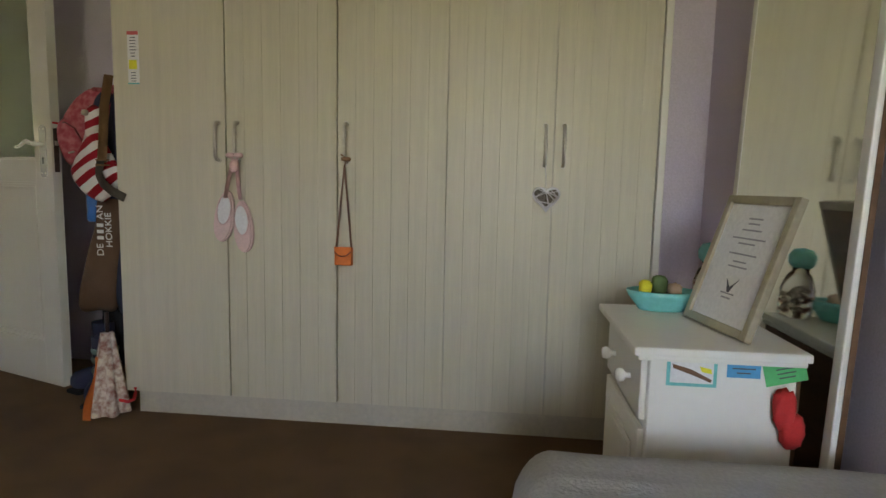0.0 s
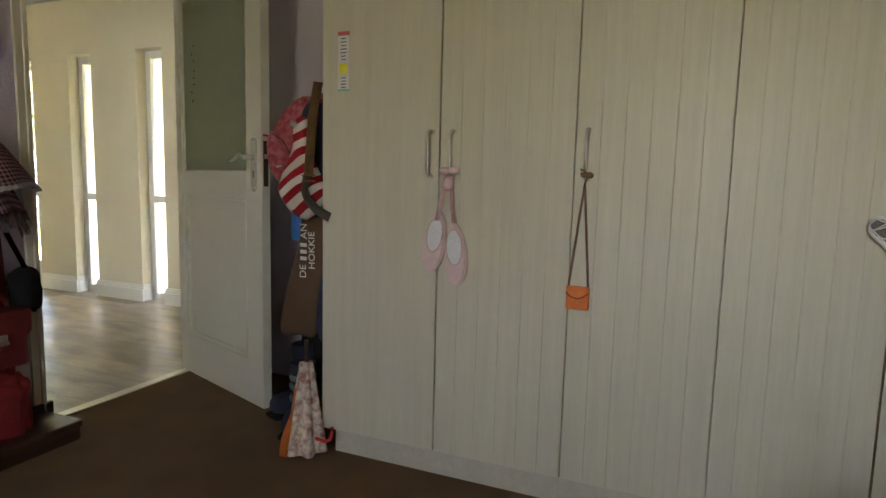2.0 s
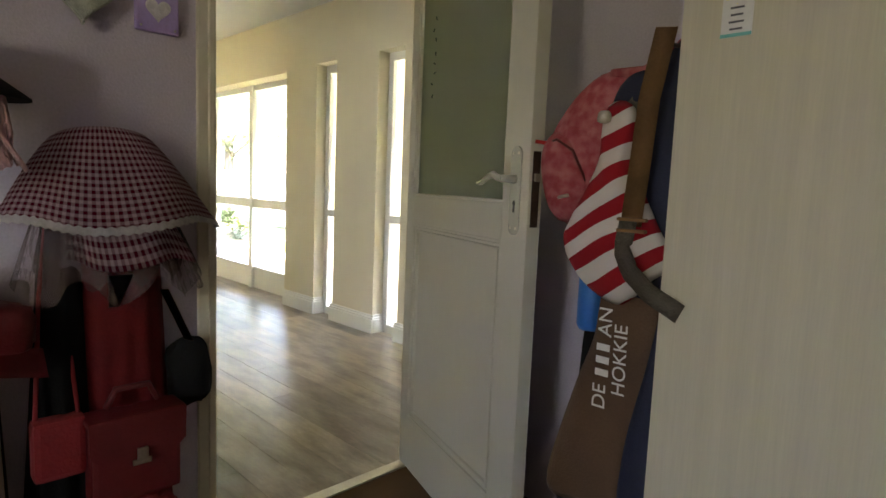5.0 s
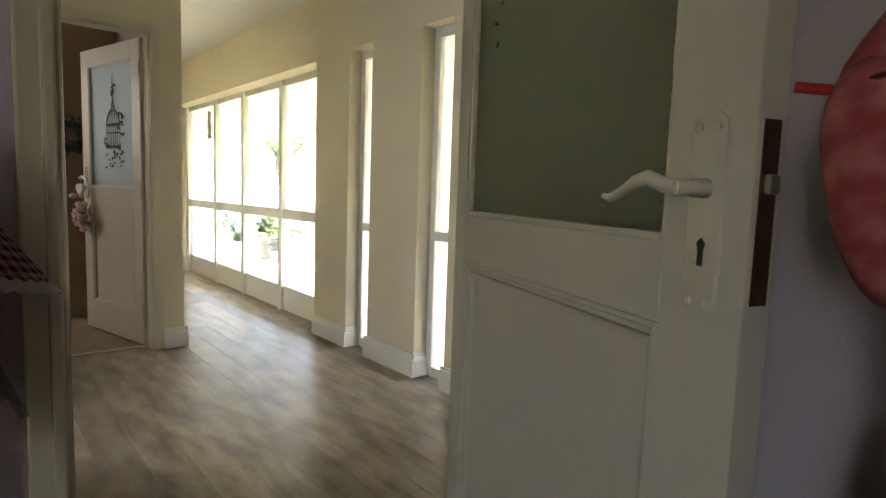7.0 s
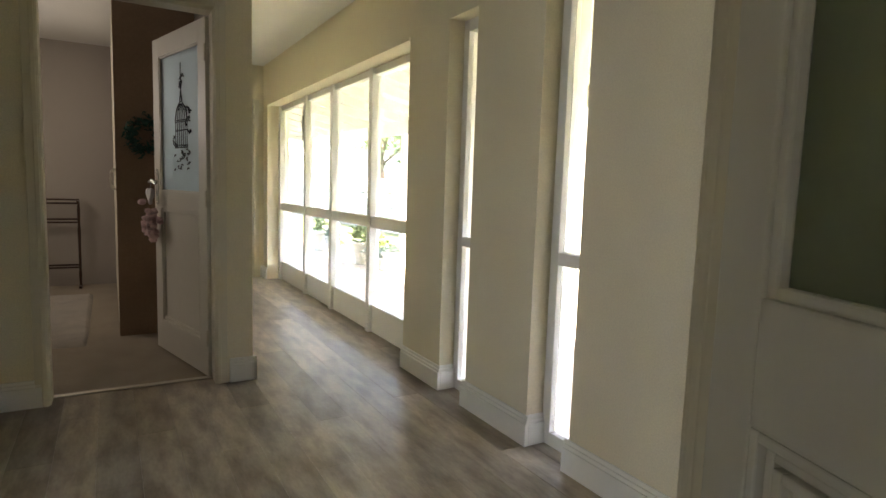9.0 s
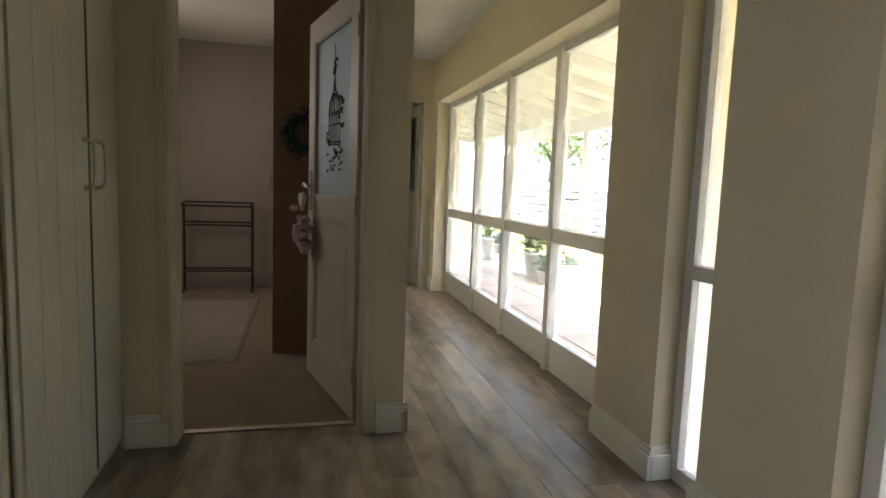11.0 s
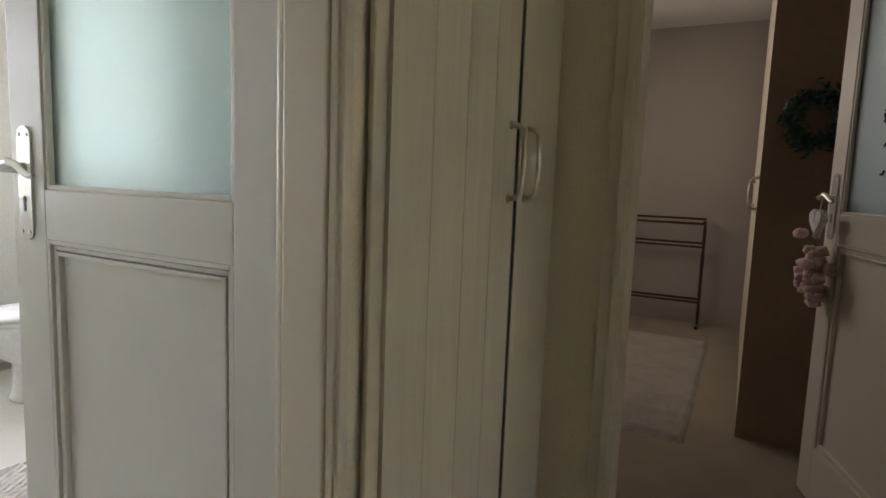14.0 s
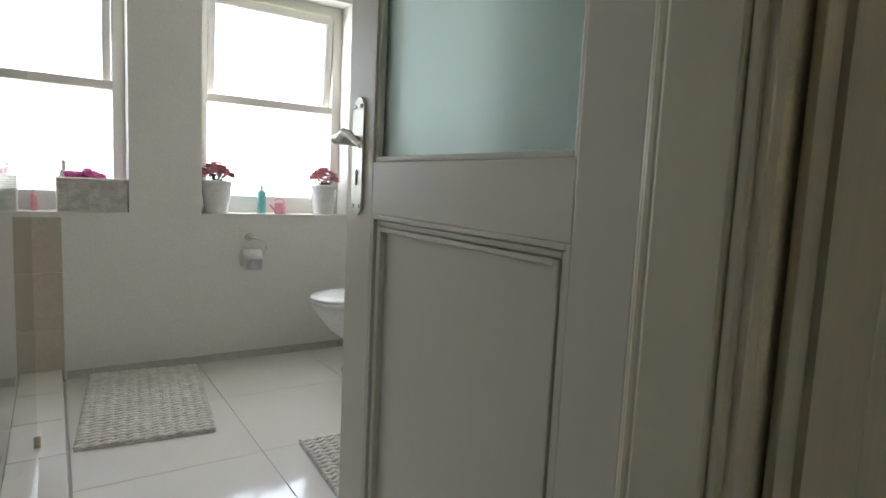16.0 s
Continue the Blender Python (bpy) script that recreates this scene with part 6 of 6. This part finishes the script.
rl = thing("toilet_roll_holder", (-4.855, BY, 0.62), "chrome ring toilet roll holder with white roll", "toilet roll holder")
bm = bmesh.new()
lathe_y(bm, (-4.853, BY, 0.662), 0.022, 0.012)
tube(bm, [(-4.853, BY + 0.01, 0.662), (-4.853, BY + 0.04, 0.66)], 0.009, 8)
part("rosette", bm, M["chrome"], rl)
part("ring", tube(bmesh.new(), [(-4.853 + a, BY + 0.042, z) for a, z in ((0.0, 0.66), (-0.035, 0.655), (-0.07, 0.64), (-0.085, 0.61), (-0.07, 0.575), (-0.03, 0.565), (0.03, 0.565), (0.05, 0.566))], 0.0045, 8), M["chrome"], rl)
bm = bmesh.new()
tube(bm, [(-4.90, BY + 0.045, 0.552), (-4.80, BY + 0.045, 0.552)], 0.048, 24)
part("roll", bm, M["paper"], rl)
part("loose_sheet", sheet(bmesh.new(), lambda u, v: (-4.90 + 0.10 * u, BY + 0.094 + 0.001 * math.sin(v * 4), 0.55 - 0.06 * v), 2, 6, 0.001), M["paper"], rl)
shift(rl, -0.214, 0, 0.022)


def cord_rug(name, x0, y0, x1, y1, ang, label, pitch=0.028):
    """A rug of plaited cords lying side by side."""
    root = thing(name, ((x0 + x1) / 2, (y0 + y1) / 2, 0), label, "bath mat")
    cx_, cy_ = (x0 + x1) / 2, (y0 + y1) / 2
    rot = Matrix.Translation((cx_, cy_, 0)) @ Matrix.Rotation(radians(ang), 4, "Z") @ Matrix.Translation((-cx_, -cy_, 0))
    part("backing", (lambda b: (bmesh.ops.transform(b, matrix=rot, verts=b.verts), b)[1])(boxes((x0, y0, 0.0005, x1, y1, 0.006))), M["cottonrug"], root)
    r = random.Random(name == "bath_mat")
    y = y0 + pitch / 2
    while y < y1:
        bm = bmesh.new()
        n = int((x1 - x0) / 0.014)
        for s in (0, 1):
            pts = [(x0 + (x1 - x0) * i / n, y + 0.006 * math.sin(i * 1.05 + s * math.pi) + r.uniform(-0.0015, 0.0015), 0.012 + 0.004 * math.cos(i * 1.05 + s * math.pi)) for i in range(n + 1)]
            tube(bm, pts, [0.0075 + r.uniform(-0.001, 0.0015) for _ in pts], 5)
        bmesh.ops.transform(bm, matrix=rot, verts=bm.verts)
        part("cord", bm, M["cottonrug"], root)
        y += pitch


cord_rug("bath_mat", -4.735, -0.80, -4.255, 0.065, -6.0, "cream plaited cotton bath mat on white tiles")
cord_rug("toilet_mat", -5.50, 0.36, -4.92, 0.86, -4.0, "cream chunky cotton mat by the door")


# ---- outside ----
setting("ground", boxes((-120, 4.45, -0.5, 120, 160, -0.12)), M["lawn"], "sunlit green lawn", "ground")
setting("ground_south", boxes((-120, -160, -0.5, 120, BY - 0.25, -0.12)), M["lawn"], "lawn behind the house", "ground")
setting("subfloor_patio", boxes((-15.0, 4.45, -0.119, -2.0, 6.25, -0.062)), M["grout"], "bedding under the patio slabs", "patio")
patio = tagged(new("pavement_patio"), "pale stone slab patio floor", "patio", "", "structure")

# veranda roof: posts, edge beam, rafters, boards
roof = thing("veranda_roof", (-8, 5.3, 2.2), "white-painted timber veranda roof with exposed rafters", "roof")
part("edge_beam", boxes((-15, 6.1, 1.82, -1.5, 6.17, 2.0), bevel=0.006), M["whitewood"], roof)
part("wall_plate", boxes((-15, 4.452, 2.42, -1.5, 4.50, 2.56), bevel=0.006), M["whitewood"], roof)
x = -14.8
while x < -1.6:
    bm = bmesh.new()
    vs = [(x, 4.5, 2.38), (x, 6.35, 1.98), (x, 6.35, 2.08), (x, 4.5, 2.51)]
    a = [bm.verts.new(p) for p in vs]
    b = [bm.verts.new((p[0] + 0.05, p[1], p[2])) for p in vs]
    bm.faces.new(a)
    bm.faces.new(b[::-1])
    for i in range(4):
        bm.faces.new((a[i], a[(i + 1) % 4], b[(i + 1) % 4], b[i]))
    part("rafter", bm, M["whitewood"], roof)
    x += 0.62
for j in range(14):
    y0, y1 = 4.5 + 0.135 * j, 4.5 + 0.135 * j + 0.13
    bm = bmesh.new()
    z0, z1 = 2.513 - 0.2325 * (y0 - 4.5) / 1.0, 2.513 - 0.2325 * (y1 - 4.5) / 1.0
    vs = [bm.verts.new(p) for p in ((-15, y0, z0), (-1.5, y0, z0), (-1.5, y1, z1), (-15, y1, z1), (-15, y0, z0 + 0.015), (-1.5, y0, z0 + 0.015), (-1.5, y1, z1 + 0.015), (-15, y1, z1 + 0.015))]
    for f in ((3, 2, 1, 0), (4, 5, 6, 7), (0, 1, 5, 4), (1, 2, 6, 5), (2, 3, 7, 6), (3, 0, 4, 7)):
        bm.faces.new([vs[i] for i in f])
    part("roof_board", bm, M["whitewood"], roof)
for x in (-9.42, -12.9, -6.0, -2.6):
    solid("veranda_post", boxes((x - 0.055, 6.08, -0.06, x + 0.055, 6.19, 1.82), bevel=0.008), M["whitewood"],
          "white-painted square timber veranda post", "post", group="veranda posts")
solid("storage_cabinet", boxes((-13.7, 4.9, -0.06, -13.2, 5.6, 0.85), (-13.72, 4.88, 0.85, -13.18, 5.62, 0.89), bevel=0.01), M["whitewood"],
      "low white cabinet on the patio", "cabinet")

# garden wall of field stones, with a pale backing wall above
GW = 9.2
setting("garden_terrace", boxes((-60, GW + 0.2, -0.5, 30, GW + 0.5, 1.15)), M["stone"], "earth behind the garden wall", "ground")
setting("garden_terrace_top", boxes((-60, GW + 0.5, -0.5, 30, GW + 12, 1.12)), M["lawn"], "raised garden behind the stone wall", "ground")
stone_wall = tagged(new("garden_wall"), "low pale dry-stone garden wall", "wall", "", "structure")
rs = random.Random(5)
stones = []
for k in range(10):
    bm = bmesh.new()
    bmesh.ops.create_cube(bm, size=1.0)
    bmesh.ops.bevel(bm, geom=list(bm.edges), offset=0.16, segments=1, affect="EDGES")
    for v in bm.verts:
        v.co += Vector([rs.uniform(-0.07, 0.07) for _ in range(3)])
    me = bpy.data.meshes.new("stone")
    bm.to_mesh(me)
    bm.free()
    me.materials.append(M["stone"])
    stones.append(me)
z, row, count = -0.12, 0, 0
rest = bmesh.new()
while z < 1.12:
    h = rs.uniform(0.15, 0.22)
    x = -26.0 + rs.uniform(0, 0.3)
    while x < -4.0:
        w = rs.uniform(0.22, 0.5)
        if -22 < x < -9.5:
            ob = new("stone", rs.choice(stones))
            ob.parent = stone_wall
            ob.location, ob.scale = (x + w / 2, GW + 0.05 + rs.uniform(-0.03, 0.03), z + h / 2), (w * 1.02, 0.34, h * 1.02)
            ob.rotation_euler = (0, rs.uniform(-0.05, 0.05), 0)
        else:
            box(rest, x, GW - 0.1, z, x + w * 0.97, GW + 0.2, z + h * 0.97)
        x += w
    z += h
ob = part("stones_far", rest, M["stone"], stone_wall)
ob["kind"] = "stuff"
setting("backdrop_wall", boxes((-60, GW + 4.0, 1.0, 30, GW + 4.15, 2.9)), M["concrete"], "pale boundary wall behind the garden", "wall")


def tree(x, y, z, h, seed, spread=1.6, nleaf=1400):
    r = random.Random(seed)
    root = thing("tree", (x, y, z), "leafy green garden tree behind the wall", "tree", "garden trees")
    tr = bmesh.new()
    bend = [r.uniform(-0.2, 0.2) for _ in range(4)]
    trunk = [(x + bend[0] * k * 0.4 + 0.1 * math.sin(k * 2 + seed), y + bend[1] * k * 0.4, z + h * 0.6 * k / 5) for k in range(6)]
    tube(tr, trunk, [0.13, 0.12, 0.10, 0.09, 0.07, 0.05], 8)
    tips = []
    for b in range(9):
        s = Vector(trunk[r.randint(2, 5)])
        d = Vector((r.uniform(-1, 1), r.uniform(-1, 1), r.uniform(0.25, 0.9))).normalized() * r.uniform(0.7, 1.0) * spread
        mid = s + d * 0.5 + Vector((0, 0, 0.12))
        tube(tr, [s, mid, s + d], [0.045, 0.03, 0.012], 6)
        tips += [mid, s + d, s + d * 0.75]
    part("trunk", tr, M["bark"], root)
    lf = bmesh.new()
    for _ in range(nleaf):
        c = r.choice(tips) + Vector((r.gauss(0, 0.32), r.gauss(0, 0.32), r.gauss(0, 0.24))) * spread * 0.6
        a = Vector((r.uniform(-1, 1), r.uniform(-1, 1), r.uniform(-1, 1))).normalized()
        b = a.cross(Vector((r.uniform(-1, 1), r.uniform(-1, 1), r.uniform(-1, 1)))).normalized()
        s = r.uniform(0.05, 0.10)
        lf.faces.new([lf.verts.new(c + p) for p in (a * s, b * s * 0.5, -a * s, -b * s * 0.5)])
    part("crown", lf, M["leaf"], root)


for x, y, h, sd in ((-13.0, GW + 1.6, 3.4, 1), (-17.2, GW + 2.2, 3.8, 2), (-20.5, GW + 1.5, 3.2, 3), (-10.3, GW + 3.0, 3.6, 4), (-24.5, GW + 3, 4.2, 6), (-7.4, GW + 2.4, 3.4, 7)):
    tree(x, y, 1.1, h, sd)


def foliage(parent, c, size, n, leafsize, material, seed, name="leaves"):
    r = random.Random(seed)
    bm = bmesh.new()
    for _ in range(n):
        d = Vector((r.gauss(0, 1), r.gauss(0, 1), r.gauss(0, 1))).normalized() * r.uniform(0.45, 1.0)
        p = Vector((c[0] + d.x * size[0], c[1] + d.y * size[1], c[2] + d.z * size[2]))
        a = Vector((r.uniform(-1, 1), r.uniform(-1, 1), r.uniform(-0.3, 1))).normalized()
        b = a.cross(Vector((r.uniform(-1, 1), r.uniform(-1, 1), r.uniform(-1, 1)))).normalized()
        s = leafsize * r.uniform(0.6, 1.3)
        q = [bm.verts.new(p + v) for v in (Vector(), a * s * 0.6 + b * s * 0.3, a * s * 1.2, a * s * 0.6 - b * s * 0.3)]
        bm.faces.new(q)
    return part(name, bm, material, parent)


def pot_plant(x, y, r, h, leafm, lsize, seed, up=0.2, label="white pot with a bushy green plant on the patio"):
    root = thing("potted_plant", (x, y, -0.06), label, "potted plant", "patio pots")
    bm = lathe(bmesh.new(), (x, y, -0.06), [(r * 0.72, 0), (r * 0.78, h * 0.1), (r * 0.97, h * 0.86), (r * 1.06, h * 0.87), (r * 1.06, h), (r * 0.93, h), (r * 0.9, h * 0.9)], 20)
    part("pot", bm, M["pot"], root)
    part("soil", lathe(bmesh.new(), (x, y, -0.06 + h * 0.9), [(r * 0.89, 0), (r * 0.5, 0.01)], 16), M["bark"], root)
    foliage(root, (x, y, -0.06 + h + up * 0.55), (r * 1.1, r * 1.1, up), 260, lsize, leafm, seed)


pot_plant(-10.33, 5.92, 0.17, 0.34, M["leaf"], 0.07, 1, 0.22)
pot_plant(-9.98, 6.0, 0.13, 0.22, M["leaf2"], 0.06, 2, 0.16, "white pot with a yellow-green shrub on the patio")
pot_plant(-9.80, 5.86, 0.14, 0.17, M["greyleaf"], 0.05, 3, 0.10, "low white bowl with blue-grey succulents on the patio")
pot_plant(-9.50, 5.98, 0.12, 0.28, M["greyleaf"], 0.04, 4, 0.05, "tapered pot with small succulents beside the post")
pot_plant(-11.8, 5.95, 0.15, 0.30, M["greyleaf"], 0.06, 5, 0.12, "white pot with silver-leaved plants on the patio")
pot_plant(-12.2, 5.85, 0.13, 0.36, M["leaf"], 0.06, 6, 0.20, "tall white pot with a leafy plant on the patio")
pot_plant(-11.35, 5.85, 0.12, 0.18, M["leaf"], 0.05, 7, 0.10, "small white pot with a green plant on the patio")
pw = thing("patio_wreath", (-9.64, 4.8, 1.85), "dry twig wreath hanging under the veranda", "wreath")
bm = bmesh.new()
rp = random.Random(21)
for k in range(60):
    q = rp.uniform(0, 6.283)
    pts = [(-9.64 - 0.133 * math.cos(q + a) + rp.gauss(0, 0.012), 4.8 + 0.045 * math.cos(q + a) + rp.gauss(0, 0.012), 1.85 + 0.17 * math.sin(q + a) + rp.gauss(0, 0.015)) for a in (0, 0.35, 0.7)]
    tube(bm, pts, 0.006, 4)
part("twigs", bm, M["bark"], pw)
part("cord", tube(bmesh.new(), [(-9.64, 4.8, 2.0), (-9.64, 4.8, 2.45)], 0.004, 5), M["bark"], pw)


# ---- floor pieces ----
def board_mesh(name, l, w, t, bev, material):
    bm = bmesh.new()
    box(bm, -l / 2, -w / 2, -t, l / 2, w / 2, 0)
    top = [e for e in bm.edges if all(v.co.z > -t / 2 for v in e.verts)]
    bmesh.ops.bevel(bm, geom=top, offset=bev, segments=1, affect="EDGES")
    me = bpy.data.meshes.new(name)
    bm.to_mesh(me)
    bm.free()
    me.materials.append(material)
    return me


def lay(name, root, l, w, x0, x1, y0, y1, t, bev, material, gap, stagger=0.37, z=0.0, start=None):
    """Rows of boards or tiles over a rectangle, cut at its ends; alike pieces share a mesh."""
    cache = {}
    j, y = 0, y0
    while y < y1 - 0.02:
        hy = min(w, y1 - y)
        left = start(y) if start else x0
        x = x0 - ((j * stagger) % 1.0) * l
        while x < x1 - 0.01:
            a, b = max(x, left), min(x + l, x1)
            if b - a > 0.02:
                key = (round(b - a, 3), round(hy, 3))
                if key not in cache:
                    cache[key] = board_mesh(name, b - a - gap, hy - gap, t, bev, material)
                ob = new(name, cache[key])
                ob.parent = root
                ob.location = ((a + b) / 2, y + hy / 2, z)
            x += l
        y += w
        j += 1


hall_floor = tagged(new("floor_hall"), "grey-brown wood-look vinyl plank floor", "floor", "", "structure")
lay("plank", hall_floor, 1.22, 0.15, -9.32, -2.56, 2.12, 4.45, 0.011, 0.0008, M["plank"], 0.0008,
    start=lambda y: -5.69 if y < 3.30 else -9.32)
bath_floor = tagged(new("floor_bathroom"), "glossy white tiled bathroom floor", "floor", "", "structure")
lay("tile", bath_floor, 0.6, 0.6, -6.0, -4.19, BY - 0.02, 2.12, 0.007, 0.001, M["tile"], 0.0018, 0.0)
lay("slab", patio, 0.6, 0.45, -14.8, -2.2, 4.46, 6.25, 0.02, 0.004, M["slab"], 0.010, 0.5, z=-0.055)
